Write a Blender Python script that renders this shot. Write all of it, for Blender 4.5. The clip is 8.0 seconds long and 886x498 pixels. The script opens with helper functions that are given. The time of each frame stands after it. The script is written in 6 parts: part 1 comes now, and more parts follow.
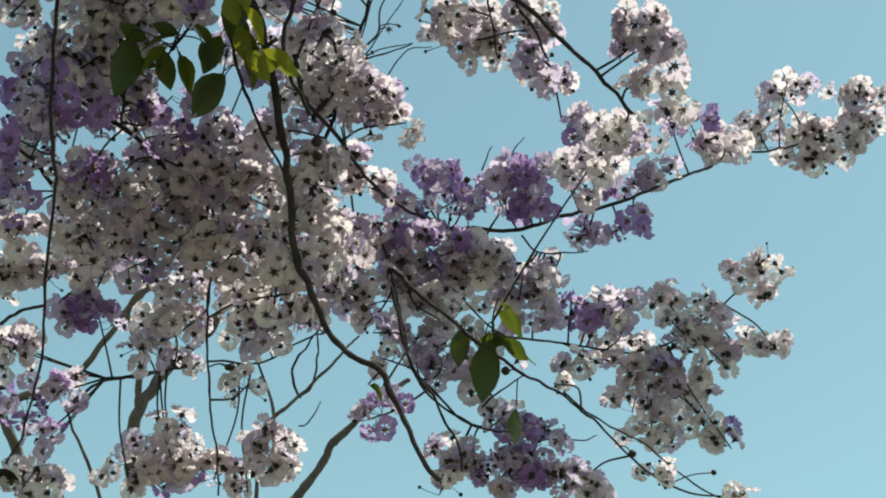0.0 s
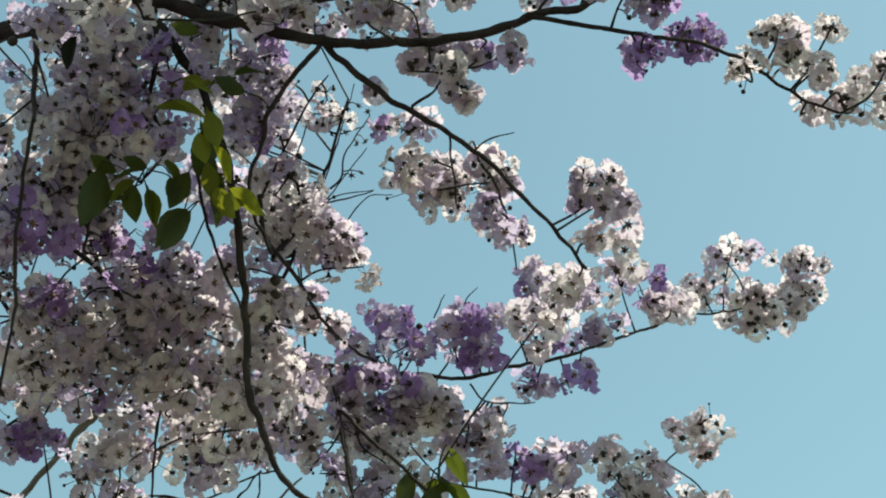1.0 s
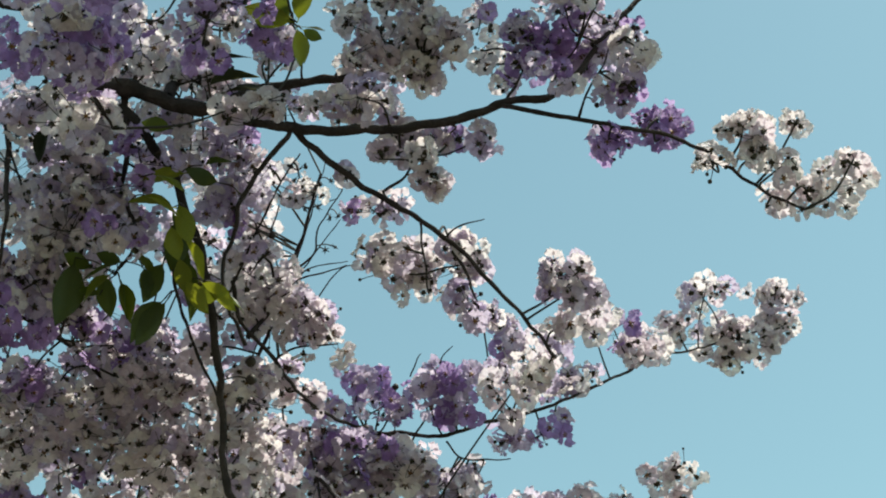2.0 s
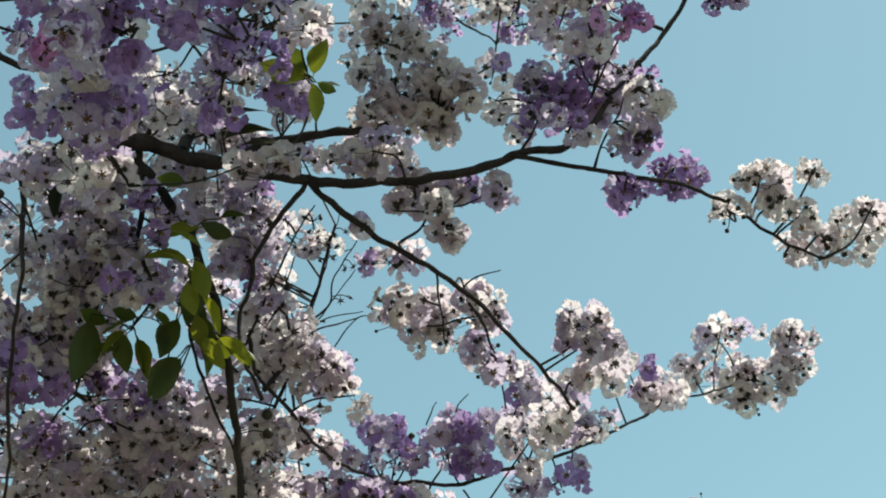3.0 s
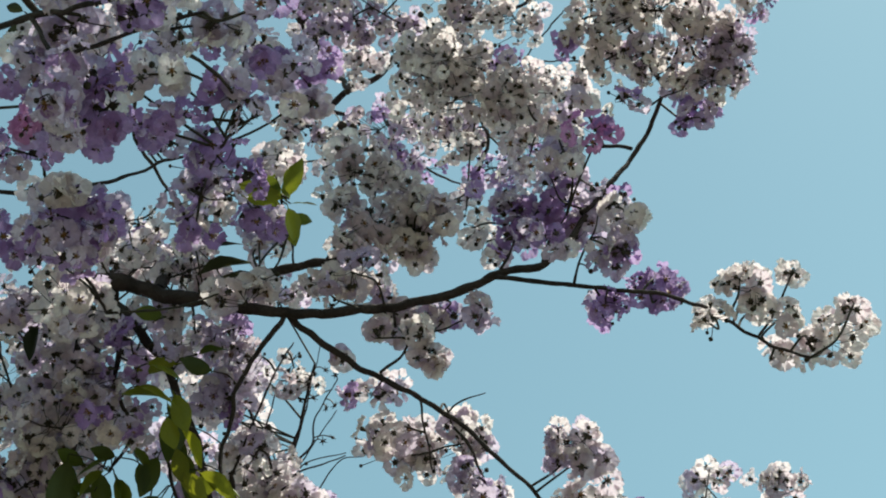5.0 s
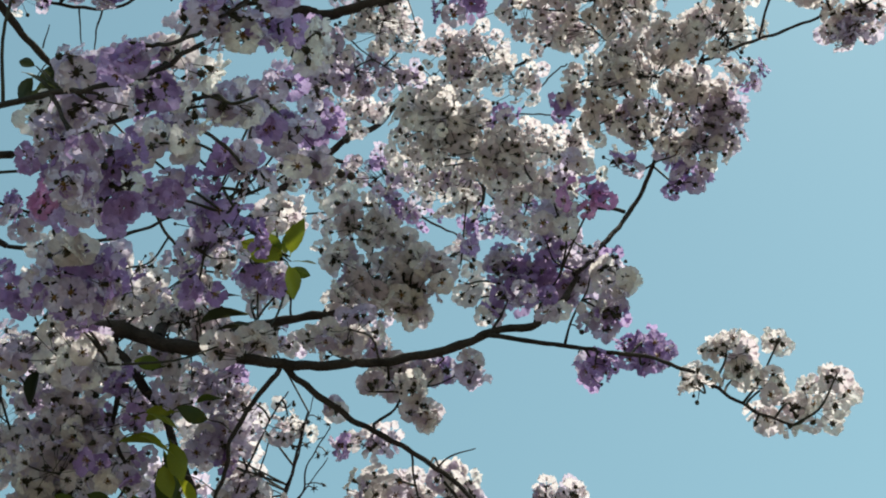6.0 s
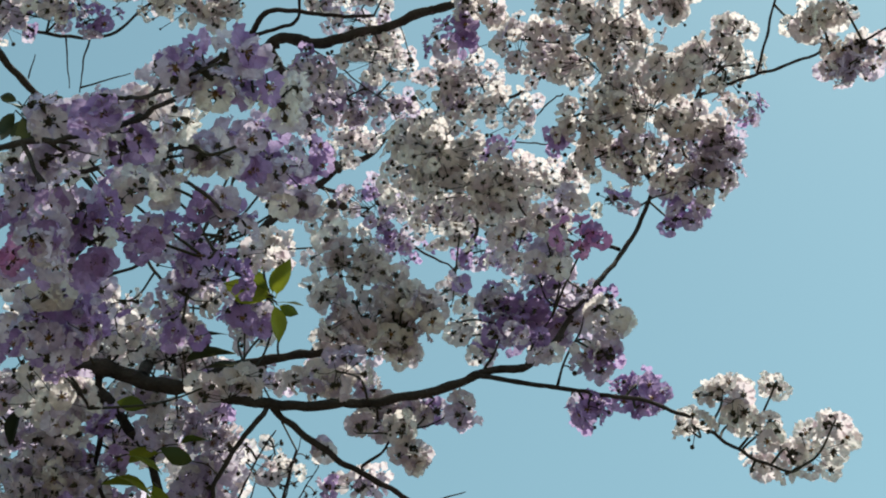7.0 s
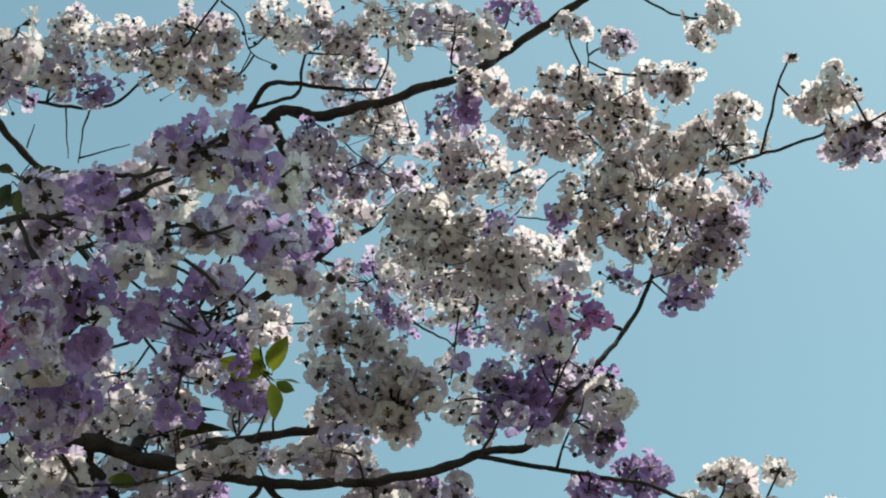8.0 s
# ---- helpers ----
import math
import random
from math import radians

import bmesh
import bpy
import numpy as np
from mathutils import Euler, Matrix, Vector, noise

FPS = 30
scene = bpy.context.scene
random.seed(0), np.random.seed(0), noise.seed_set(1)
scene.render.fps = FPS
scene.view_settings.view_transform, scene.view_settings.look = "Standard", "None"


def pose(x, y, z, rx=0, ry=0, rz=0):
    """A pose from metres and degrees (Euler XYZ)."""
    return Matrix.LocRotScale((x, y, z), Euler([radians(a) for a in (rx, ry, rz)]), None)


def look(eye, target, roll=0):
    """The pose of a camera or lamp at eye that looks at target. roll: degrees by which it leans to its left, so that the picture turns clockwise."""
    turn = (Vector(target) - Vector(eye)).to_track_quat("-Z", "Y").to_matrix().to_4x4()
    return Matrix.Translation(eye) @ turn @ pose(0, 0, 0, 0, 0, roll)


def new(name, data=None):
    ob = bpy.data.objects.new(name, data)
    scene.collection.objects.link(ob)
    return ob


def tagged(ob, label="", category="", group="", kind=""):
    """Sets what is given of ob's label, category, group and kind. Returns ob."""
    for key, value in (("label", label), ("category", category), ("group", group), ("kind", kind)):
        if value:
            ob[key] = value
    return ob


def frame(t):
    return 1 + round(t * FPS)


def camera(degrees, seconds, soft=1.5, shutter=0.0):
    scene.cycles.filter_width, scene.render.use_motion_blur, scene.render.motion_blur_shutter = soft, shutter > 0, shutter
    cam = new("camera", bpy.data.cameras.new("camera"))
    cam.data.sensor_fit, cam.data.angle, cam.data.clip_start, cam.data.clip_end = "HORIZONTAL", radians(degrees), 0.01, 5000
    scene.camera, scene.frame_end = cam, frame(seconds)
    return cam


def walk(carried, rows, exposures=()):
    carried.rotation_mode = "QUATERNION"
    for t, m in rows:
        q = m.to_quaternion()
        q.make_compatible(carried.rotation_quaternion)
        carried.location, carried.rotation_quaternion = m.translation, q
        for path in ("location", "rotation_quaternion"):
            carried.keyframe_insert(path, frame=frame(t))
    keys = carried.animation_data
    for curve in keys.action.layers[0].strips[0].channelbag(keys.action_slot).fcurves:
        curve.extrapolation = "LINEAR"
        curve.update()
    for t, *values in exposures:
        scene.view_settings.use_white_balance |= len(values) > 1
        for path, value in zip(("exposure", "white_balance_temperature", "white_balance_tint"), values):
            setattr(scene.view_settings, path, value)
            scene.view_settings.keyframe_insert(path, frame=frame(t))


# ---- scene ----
def aim(x, y, z, yaw, pitch, roll):
    """A camera pose from its place and, in degrees, its turn to the left of +y, its tilt up and its roll."""
    a, b = radians(yaw), radians(pitch)
    ahead = Vector((-math.sin(a) * math.cos(b), math.cos(a) * math.cos(b), math.sin(b)))
    eye = Vector((x, y, z))
    return look(eye, eye + ahead, roll)


cam = camera(34, 8.0, soft=2.0)
EXPOSURE = 0.88
PATH = [
    (0.0, aim(-0.020, 0.010, 1.596, -0.70, 36.18, 2.02)),
    (0.2, aim(-0.052, -0.000, 1.614, -2.15, 37.79, 1.50)),
    (0.5, aim(-0.051, -0.005, 1.609, -2.14, 37.78, 1.66)),
    (0.8, aim(-0.038, -0.032, 1.574, -3.03, 40.71, 2.80)),
    (1.0, aim(-0.048, -0.019, 1.552, -3.42, 42.32, 3.13)),
    (1.5, aim(-0.048, -0.206, 1.774, -4.23, 38.92, 1.99)),
    (1.7, aim(-0.044, -0.222, 1.735, -4.34, 39.46, 2.02)),
    (2.8, aim(-0.040, -0.220, 1.757, -3.28, 40.53, 1.75)),
    (3.0, aim(-0.062, -0.239, 1.771, -3.76, 41.14, 1.61)),
    (3.5, aim(-0.043, -0.257, 1.836, -3.39, 40.62, 0.70)),
    (4.0, aim(-0.108, -0.189, 1.777, -6.32, 43.50, -2.54)),
    (4.5, aim(-0.081, -0.202, 1.783, -6.76, 44.84, -3.07)),
    (5.0, aim(-0.073, -0.100, 1.659, -5.62, 49.85, -2.36)),
    (5.2, aim(-0.072, -0.063, 1.636, -5.26, 51.31, -1.46)),
    (6.3, aim(-0.102, -0.224, 1.702, -6.60, 50.33, -1.53)),
    (6.5, aim(-0.072, -0.213, 1.736, -5.88, 50.42, -1.00)),
    (7.0, aim(-0.075, -0.204, 1.739, -6.33, 50.85, -1.05)),
    (7.5, aim(-0.079, -0.200, 1.767, -6.66, 53.06, -0.82)),
    (8.0, aim(-0.078, -0.197, 1.774, -6.54, 53.54, -0.47)),
]
walk(cam, PATH, exposures=[(0.0, EXPOSURE, 6500, 10), (8.0, EXPOSURE, 6500, 10)])

# ---- light ----
SUN_HIGH, SUN_TURN = 68.0, 96.0        # degrees above the horizon, and clockwise from +y
world = bpy.data.worlds.new("sky")
scene.world = world
world.use_nodes = True
wn = world.node_tree.nodes
sky = wn.new("ShaderNodeTexSky")
sky.sky_type, sky.sun_disc = "NISHITA", False
sky.sun_elevation, sky.sun_rotation = radians(SUN_HIGH), radians(SUN_TURN)
sky.air_density, sky.dust_density, sky.ozone_density = 1.0, 0.3, 1.0
wn["Background"].inputs["Strength"].default_value = 0.137
haze = wn.new("ShaderNodeMix")
haze.data_type, haze.blend_type = "RGBA", "MULTIPLY"
haze.inputs[0].default_value, haze.inputs[7].default_value = 1.0, (0.90, 1.0, 0.677, 1)
world.node_tree.links.new(sky.outputs["Color"], haze.inputs[6])
world.node_tree.links.new(haze.outputs[2], wn["Background"].inputs["Color"])

sun = new("sun", bpy.data.lights.new("sun", "SUN"))
sun.data.energy, sun.data.angle, sun.data.color = 3.5, radians(0.53), (1.0, 0.985, 0.83)
a, b = radians(SUN_TURN), radians(SUN_HIGH)
sun.matrix_world = look((math.sin(a) * math.cos(b) * 20, math.cos(a) * math.cos(b) * 20, math.sin(b) * 20), (0, 0, 0))


# ---- materials ----
def nodes_of(name):
    m = bpy.data.materials.new(name)
    m.use_nodes = True
    return m, m.node_tree.nodes, m.node_tree.links


def ramp(nodes, links, source, *stops):
    r = nodes.new("ShaderNodeValToRGB")
    while len(r.color_ramp.elements) < len(stops):
        r.color_ramp.elements.new(0.5)
    for e, (at, colour) in zip(r.color_ramp.elements, stops):
        e.position, e.color = at, (*colour, 1)
    links.new(source, r.inputs["Fac"])
    return r.outputs["Color"]


def grain(nodes, links, scale, detail=4.0):
    place = nodes.new("ShaderNodeTexCoord")
    n = nodes.new("ShaderNodeTexNoise")
    n.inputs["Scale"].default_value, n.inputs["Detail"].default_value = scale, detail
    links.new(place.outputs["Object"], n.inputs["Vector"])
    return n.outputs["Fac"]


def blend(nodes, links, mode, fac, a, b):
    m = nodes.new("ShaderNodeMix")
    m.data_type, m.blend_type = "RGBA", mode
    for value, socket in ((fac, m.inputs[0]), (a, m.inputs[6]), (b, m.inputs[7])):
        if isinstance(value, (int, float)):
            socket.default_value = value
        elif isinstance(value, tuple):
            socket.default_value = (*value, 1)
        else:
            links.new(value, socket)
    return m.outputs[2]


def thin_sheet(m, nodes, links, colour, through_colour, share, rough):
    """A thin petal or leaf: gloss and diffuse light on the lit side, coloured light through it."""
    front = nodes["Principled BSDF"]
    front.inputs["Roughness"].default_value = rough
    front.inputs["Specular IOR Level"].default_value = 0.3
    back = nodes.new("ShaderNodeBsdfTranslucent")
    mix = nodes.new("ShaderNodeMixShader")
    mix.inputs[0].default_value = share
    links.new(colour, front.inputs["Base Color"])
    links.new(through_colour, back.inputs["Color"])
    links.new(front.outputs[0], mix.inputs[1])
    links.new(back.outputs[0], mix.inputs[2])
    links.new(mix.outputs[0], nodes["Material Output"].inputs["Surface"])
    return front


def petal_material(name, pale, deep):
    """Crinkled petal: pale and deep tints from flower to flower, faint veins and blotches."""
    m, nodes, links = nodes_of(name)
    each = nodes.new("ShaderNodeObjectInfo").outputs["Random"]
    tint = ramp(nodes, links, each, (0.0, pale), (0.55, tuple((p + d) / 2 for p, d in zip(pale, deep))), (1.0, deep))
    blot = ramp(nodes, links, grain(nodes, links, 110.0), (0.35, (0.82, 0.80, 0.84)), (0.6, (1, 1, 1)))
    colour = blend(nodes, links, "MULTIPLY", 1.0, tint, blot)
    glow = blend(nodes, links, "MIX", 0.25, colour, (0.95, 0.94, 0.90))
    front = thin_sheet(m, nodes, links, colour, glow, 0.52, 0.6)
    bump = nodes.new("ShaderNodeBump")
    bump.inputs["Strength"].default_value, bump.inputs["Distance"].default_value = 0.7, 0.003
    links.new(grain(nodes, links, 190.0, 3.0), bump.inputs["Height"])
    for lobe in (front, nodes["Translucent BSDF"]):
        links.new(bump.outputs["Normal"], lobe.inputs["Normal"])
    return m


PETAL = {
    "white": petal_material("petal_white", (0.87, 0.79, 0.80), (0.81, 0.71, 0.75)),
    "lilac": petal_material("petal_lilac", (0.70, 0.59, 0.76), (0.55, 0.42, 0.67)),
    "purple": petal_material("petal_purple", (0.44, 0.25, 0.61), (0.30, 0.145, 0.48)),
    "magenta": petal_material("petal_magenta", (0.64, 0.27, 0.60), (0.50, 0.13, 0.46)),
    "blush": petal_material("petal_blush", (0.80, 0.71, 0.76), (0.70, 0.56, 0.67)),
}


def solid_material(name, dark, light, scale, rough=0.8, relief=0.0, fine=0.0):
    m, nodes, links = nodes_of(name)
    b = nodes["Principled BSDF"]
    b.inputs["Roughness"].default_value, b.inputs["Specular IOR Level"].default_value = rough, 0.2
    wide = ramp(nodes, links, grain(nodes, links, scale), (0.3, dark), (0.7, light))
    small = ramp(nodes, links, grain(nodes, links, scale * 9), (0.3, (0.7, 0.7, 0.7)), (0.7, (1, 1, 1)))
    links.new(blend(nodes, links, "MULTIPLY", 1.0, wide, small), b.inputs["Base Color"])
    if relief:
        bump = nodes.new("ShaderNodeBump")
        bump.inputs["Strength"].default_value, bump.inputs["Distance"].default_value = 0.8, relief
        links.new(grain(nodes, links, fine or scale * 6), bump.inputs["Height"])
        links.new(bump.outputs["Normal"], b.inputs["Normal"])
    return m


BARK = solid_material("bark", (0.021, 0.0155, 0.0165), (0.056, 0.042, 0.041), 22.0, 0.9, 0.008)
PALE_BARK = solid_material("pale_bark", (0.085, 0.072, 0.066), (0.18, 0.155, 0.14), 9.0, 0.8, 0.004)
STALK = solid_material("stalk", (0.016, 0.013, 0.011), (0.04, 0.033, 0.022), 40.0, 0.7)
CALYX = solid_material("calyx", (0.020, 0.016, 0.012), (0.060, 0.048, 0.030), 90.0, 0.7)
STAMEN = solid_material("stamen", (0.13, 0.065, 0.025), (0.30, 0.15, 0.05), 200.0, 0.6)
FRUIT = solid_material("fruit", (0.022, 0.017, 0.015), (0.05, 0.036, 0.028), 60.0, 0.55)
GROUND = solid_material("grass", (0.10, 0.095, 0.065), (0.20, 0.185, 0.135), 0.6, 0.95, 0.02, 30.0)


def leaf_material(name, dark_tint, usual, bright_tint, glow_colour):
    m, nodes, links = nodes_of(name)
    each = nodes.new("ShaderNodeObjectInfo").outputs["Random"]
    tint = ramp(nodes, links, each, (0.0, dark_tint), (0.72, usual), (1.0, bright_tint))
    blot = ramp(nodes, links, grain(nodes, links, 35.0), (0.35, (0.75, 0.8, 0.7)), (0.65, (1, 1, 1)))
    colour = blend(nodes, links, "MULTIPLY", 1.0, tint, blot)
    glow = blend(nodes, links, "MIX", 0.4, colour, glow_colour)
    thin_sheet(m, nodes, links, colour, glow, 0.45, 0.45)
    return m


LEAF = leaf_material("leaf", (0.030, 0.043, 0.010), (0.055, 0.075, 0.013), (0.24, 0.25, 0.02), (0.17, 0.20, 0.012))
# brighter and yellower: sun shining through the leaf is put into its colour
SUNLIT_LEAF = leaf_material("sunlit_leaf", (0.10, 0.115, 0.014), (0.18, 0.19, 0.018), (0.26, 0.26, 0.02), (0.34, 0.35, 0.015))
# a darker, dull olive version of the leaf
DULL_LEAF = leaf_material("dull_leaf", (0.014, 0.020, 0.012), (0.024, 0.030, 0.014), (0.045, 0.042, 0.018), (0.040, 0.042, 0.014))


# ---- builders ----
def part(name, data, parent, label=""):
    ob = new(name, data)
    ob.parent = parent
    return tagged(ob, label) if label else ob


def mesh_of(name, verts, faces, materials, which=None, smooth=True):
    me = bpy.data.meshes.new(name)
    me.from_pydata([tuple(v) for v in verts], [], faces)
    for m in materials:
        me.materials.append(m)
    if which is not None:
        me.polygons.foreach_set("material_index", which)
    if smooth:
        me.polygons.foreach_set("use_smooth", [True] * len(me.polygons))
    me.update()
    return me


def spline(points, steps):
    """A smooth line through the points (Catmull-Rom), steps to each span."""
    p = [np.array(q, float) for q in points]
    p = [2 * p[0] - p[1]] + p + [2 * p[-1] - p[-2]]
    line = []
    for i in range(1, len(p) - 2):
        for k in range(steps):
            u = k / steps
            line.append(0.5 * (2 * p[i] + (p[i + 1] - p[i - 1]) * u + (2 * p[i - 1] - 5 * p[i] + 4 * p[i + 1] - p[i + 2]) * u * u
                               + (3 * p[i] - p[i - 1] - 3 * p[i + 1] + p[i + 2]) * u ** 3))
    line.append(p[-2])
    return line


def tube(verts, faces, line, radii, sides):
    """Sweeps a ring along the line; the far end is closed."""
    base = len(verts)
    side = np.array((0.31, 0.52, 0.79))
    for i, (q, r) in enumerate(zip(line, radii)):
        way = line[min(i + 1, len(line) - 1)] - line[max(i - 1, 0)]
        way = way / (np.linalg.norm(way) + 1e-9)
        side = side - way * (side @ way)
        side = side / (np.linalg.norm(side) + 1e-9)
        other = np.cross(way, side)
        for k in range(sides):
            c = 2 * math.pi * k / sides
            verts.append(q + r * (math.cos(c) * side + math.sin(c) * other))
    for i in range(len(line) - 1):
        for k in range(sides):
            n = (k + 1) % sides
            faces.append((base + i * sides + k, base + i * sides + n, base + (i + 1) * sides + n, base + (i + 1) * sides + k))
    faces.append(tuple(base + (len(line) - 1) * sides + k for k in range(sides)))


def ball(verts, faces, centre, radius):
    """A small ten-faced bud or berry."""
    base = len(verts)
    for z, r in ((-1.0, 0.0), (-0.5, 0.86), (0.4, 0.92), (1.0, 0.0)):
        for k in range(1 if r == 0 else 6):
            c = k * math.pi / 3 + z
            verts.append(np.array(centre) + radius * np.array((r * math.cos(c), r * math.sin(c), z)))
    for k in range(6):
        n = (k + 1) % 6
        faces.append((base, base + 1 + n, base + 1 + k))
        faces.append((base + 1 + k, base + 1 + n, base + 7 + n, base + 7 + k))
        faces.append((base + 7 + k, base + 7 + n, base + 13))


# ---- ground ----
def ground_mesh():
    """One sheet, gently uneven near the tree and flat towards the horizon."""
    rings = [0.0, 2, 4, 7, 11, 17, 26, 40, 70, 130, 260, 520, 1100, 2400]
    verts, faces = [(0.0, 0.0, 0.0)], []
    for r in rings[1:]:
        for k in range(48):
            c = 2 * math.pi * k / 48
            x, y = r * math.cos(c), r * math.sin(c)
            verts.append((x, y, 0.06 * noise.noise((x * 0.3, y * 0.3, 0)) if r < 50 else 0.0))
    for k in range(48):
        faces.append((0, 1 + k, 1 + (k + 1) % 48))
        for i in range(len(rings) - 2):
            a, b = 1 + i * 48, 1 + (i + 1) * 48
            faces.append((a + k, b + k, b + (k + 1) % 48, a + (k + 1) % 48))
    return mesh_of("ground", verts, faces, [GROUND])


tagged(new("ground", ground_mesh()), "short dry grass under the flowering tree", "ground", kind="structure")

# ---- the tree ----
tree = tagged(new("flowering_tree"), "tree in full bloom with white, lilac and purple ruffled flowers", "tree")
tree.location = (-0.6, 3.72, 0.0)
bpy.context.view_layer.update()
ROOT = np.array(tree.location)
WOOD = []            # places along all branches, with the radius there


def add_branch(name, r0, r1, points, material=None, sides=9, uneven=0.09, taper=1.0):
    rng = random.Random(int(sum(points[0]) * 1000) + len(points))
    line = spline(points, 7)
    n = len(line)
    radii = []
    for i in range(n):
        u = i / (n - 1)
        knot = 0.30 * max(0.0, noise.noise((line[i][0] * 23, line[i][1] * 23, line[i][2] * 23)))
        radii.append((r0 + (r1 - r0) * u ** taper) * (1 + rng.uniform(-uneven, uneven) + knot))
        wob = np.array([noise.noise((line[i][0] * 9 + s, line[i][1] * 9, line[i][2] * 9)) for s in (0.0, 7.3, 15.1)])
        kink = np.array([noise.noise((line[i][0] * 31 + s, line[i][1] * 31, line[i][2] * 31)) for s in (3.0, 9.3, 21.1)])
        line[i] = line[i] + wob * min(0.007, r0) + kink * min(0.005, 0.6 * r0 + 0.002)
    verts, faces = [], []
    tube(verts, faces, line, radii, sides)
    if r0 > 0.0022:
        WOOD.extend((q, r) for q, r in zip(line, radii))
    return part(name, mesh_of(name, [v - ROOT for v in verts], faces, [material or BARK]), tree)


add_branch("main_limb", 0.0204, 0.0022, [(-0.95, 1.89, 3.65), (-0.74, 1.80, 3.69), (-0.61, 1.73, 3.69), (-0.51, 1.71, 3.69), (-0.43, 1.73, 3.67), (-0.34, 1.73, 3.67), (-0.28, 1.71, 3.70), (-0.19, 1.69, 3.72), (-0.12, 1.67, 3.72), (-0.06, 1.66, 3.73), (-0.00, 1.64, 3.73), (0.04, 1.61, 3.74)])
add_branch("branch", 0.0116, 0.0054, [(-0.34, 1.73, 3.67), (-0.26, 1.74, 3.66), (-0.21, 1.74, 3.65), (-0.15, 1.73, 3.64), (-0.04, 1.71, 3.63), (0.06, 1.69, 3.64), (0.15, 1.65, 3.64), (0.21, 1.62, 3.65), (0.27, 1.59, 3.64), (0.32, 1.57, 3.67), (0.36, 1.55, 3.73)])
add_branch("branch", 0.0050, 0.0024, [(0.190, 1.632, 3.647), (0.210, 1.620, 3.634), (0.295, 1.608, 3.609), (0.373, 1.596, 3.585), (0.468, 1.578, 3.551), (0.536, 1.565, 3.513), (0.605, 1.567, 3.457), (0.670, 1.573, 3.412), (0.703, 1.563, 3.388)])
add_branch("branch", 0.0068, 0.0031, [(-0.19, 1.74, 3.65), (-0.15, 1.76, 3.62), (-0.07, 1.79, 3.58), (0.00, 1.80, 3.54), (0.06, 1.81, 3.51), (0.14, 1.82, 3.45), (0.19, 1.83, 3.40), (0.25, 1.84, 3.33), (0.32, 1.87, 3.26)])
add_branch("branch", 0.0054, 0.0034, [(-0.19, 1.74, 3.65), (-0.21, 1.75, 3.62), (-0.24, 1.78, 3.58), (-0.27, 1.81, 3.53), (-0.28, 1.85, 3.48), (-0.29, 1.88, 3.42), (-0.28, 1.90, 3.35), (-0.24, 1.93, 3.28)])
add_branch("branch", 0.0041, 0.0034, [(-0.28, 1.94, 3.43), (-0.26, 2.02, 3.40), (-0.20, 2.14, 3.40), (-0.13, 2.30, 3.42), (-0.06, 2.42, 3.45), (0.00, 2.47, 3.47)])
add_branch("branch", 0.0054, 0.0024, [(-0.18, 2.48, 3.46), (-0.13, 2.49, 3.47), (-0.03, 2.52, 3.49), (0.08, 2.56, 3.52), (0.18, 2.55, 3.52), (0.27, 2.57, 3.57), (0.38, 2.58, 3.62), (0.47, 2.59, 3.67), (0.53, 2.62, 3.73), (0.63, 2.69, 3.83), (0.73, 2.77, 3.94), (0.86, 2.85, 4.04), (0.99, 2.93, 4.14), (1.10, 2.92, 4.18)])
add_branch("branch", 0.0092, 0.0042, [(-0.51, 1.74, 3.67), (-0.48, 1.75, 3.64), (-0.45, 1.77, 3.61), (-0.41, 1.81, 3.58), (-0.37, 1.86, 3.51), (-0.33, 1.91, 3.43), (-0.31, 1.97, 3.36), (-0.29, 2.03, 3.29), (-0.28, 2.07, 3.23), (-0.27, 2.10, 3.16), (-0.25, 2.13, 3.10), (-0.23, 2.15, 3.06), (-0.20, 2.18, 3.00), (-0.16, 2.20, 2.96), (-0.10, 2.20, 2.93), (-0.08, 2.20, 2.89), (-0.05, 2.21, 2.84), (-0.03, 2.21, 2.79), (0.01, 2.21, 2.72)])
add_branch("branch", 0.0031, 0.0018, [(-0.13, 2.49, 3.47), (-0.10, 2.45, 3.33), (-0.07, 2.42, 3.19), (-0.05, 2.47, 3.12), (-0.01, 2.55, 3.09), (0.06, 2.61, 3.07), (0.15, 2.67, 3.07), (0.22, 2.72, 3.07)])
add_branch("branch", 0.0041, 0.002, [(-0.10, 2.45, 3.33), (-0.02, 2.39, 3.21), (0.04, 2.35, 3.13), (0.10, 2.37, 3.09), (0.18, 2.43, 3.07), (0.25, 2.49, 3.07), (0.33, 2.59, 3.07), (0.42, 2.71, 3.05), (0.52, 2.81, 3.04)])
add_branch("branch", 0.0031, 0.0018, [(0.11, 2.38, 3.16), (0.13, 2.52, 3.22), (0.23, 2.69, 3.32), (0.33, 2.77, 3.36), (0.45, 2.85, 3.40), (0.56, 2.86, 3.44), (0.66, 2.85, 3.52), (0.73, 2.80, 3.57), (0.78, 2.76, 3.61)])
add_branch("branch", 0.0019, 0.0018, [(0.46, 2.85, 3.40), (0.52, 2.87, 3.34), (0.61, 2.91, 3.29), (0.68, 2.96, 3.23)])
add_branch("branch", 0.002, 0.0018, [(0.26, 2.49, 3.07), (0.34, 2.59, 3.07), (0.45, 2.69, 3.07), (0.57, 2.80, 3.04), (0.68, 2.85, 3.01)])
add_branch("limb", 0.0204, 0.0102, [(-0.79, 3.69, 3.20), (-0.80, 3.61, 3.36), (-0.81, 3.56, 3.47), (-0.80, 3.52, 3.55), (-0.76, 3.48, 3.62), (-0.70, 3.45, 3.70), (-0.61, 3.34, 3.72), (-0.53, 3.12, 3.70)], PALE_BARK)
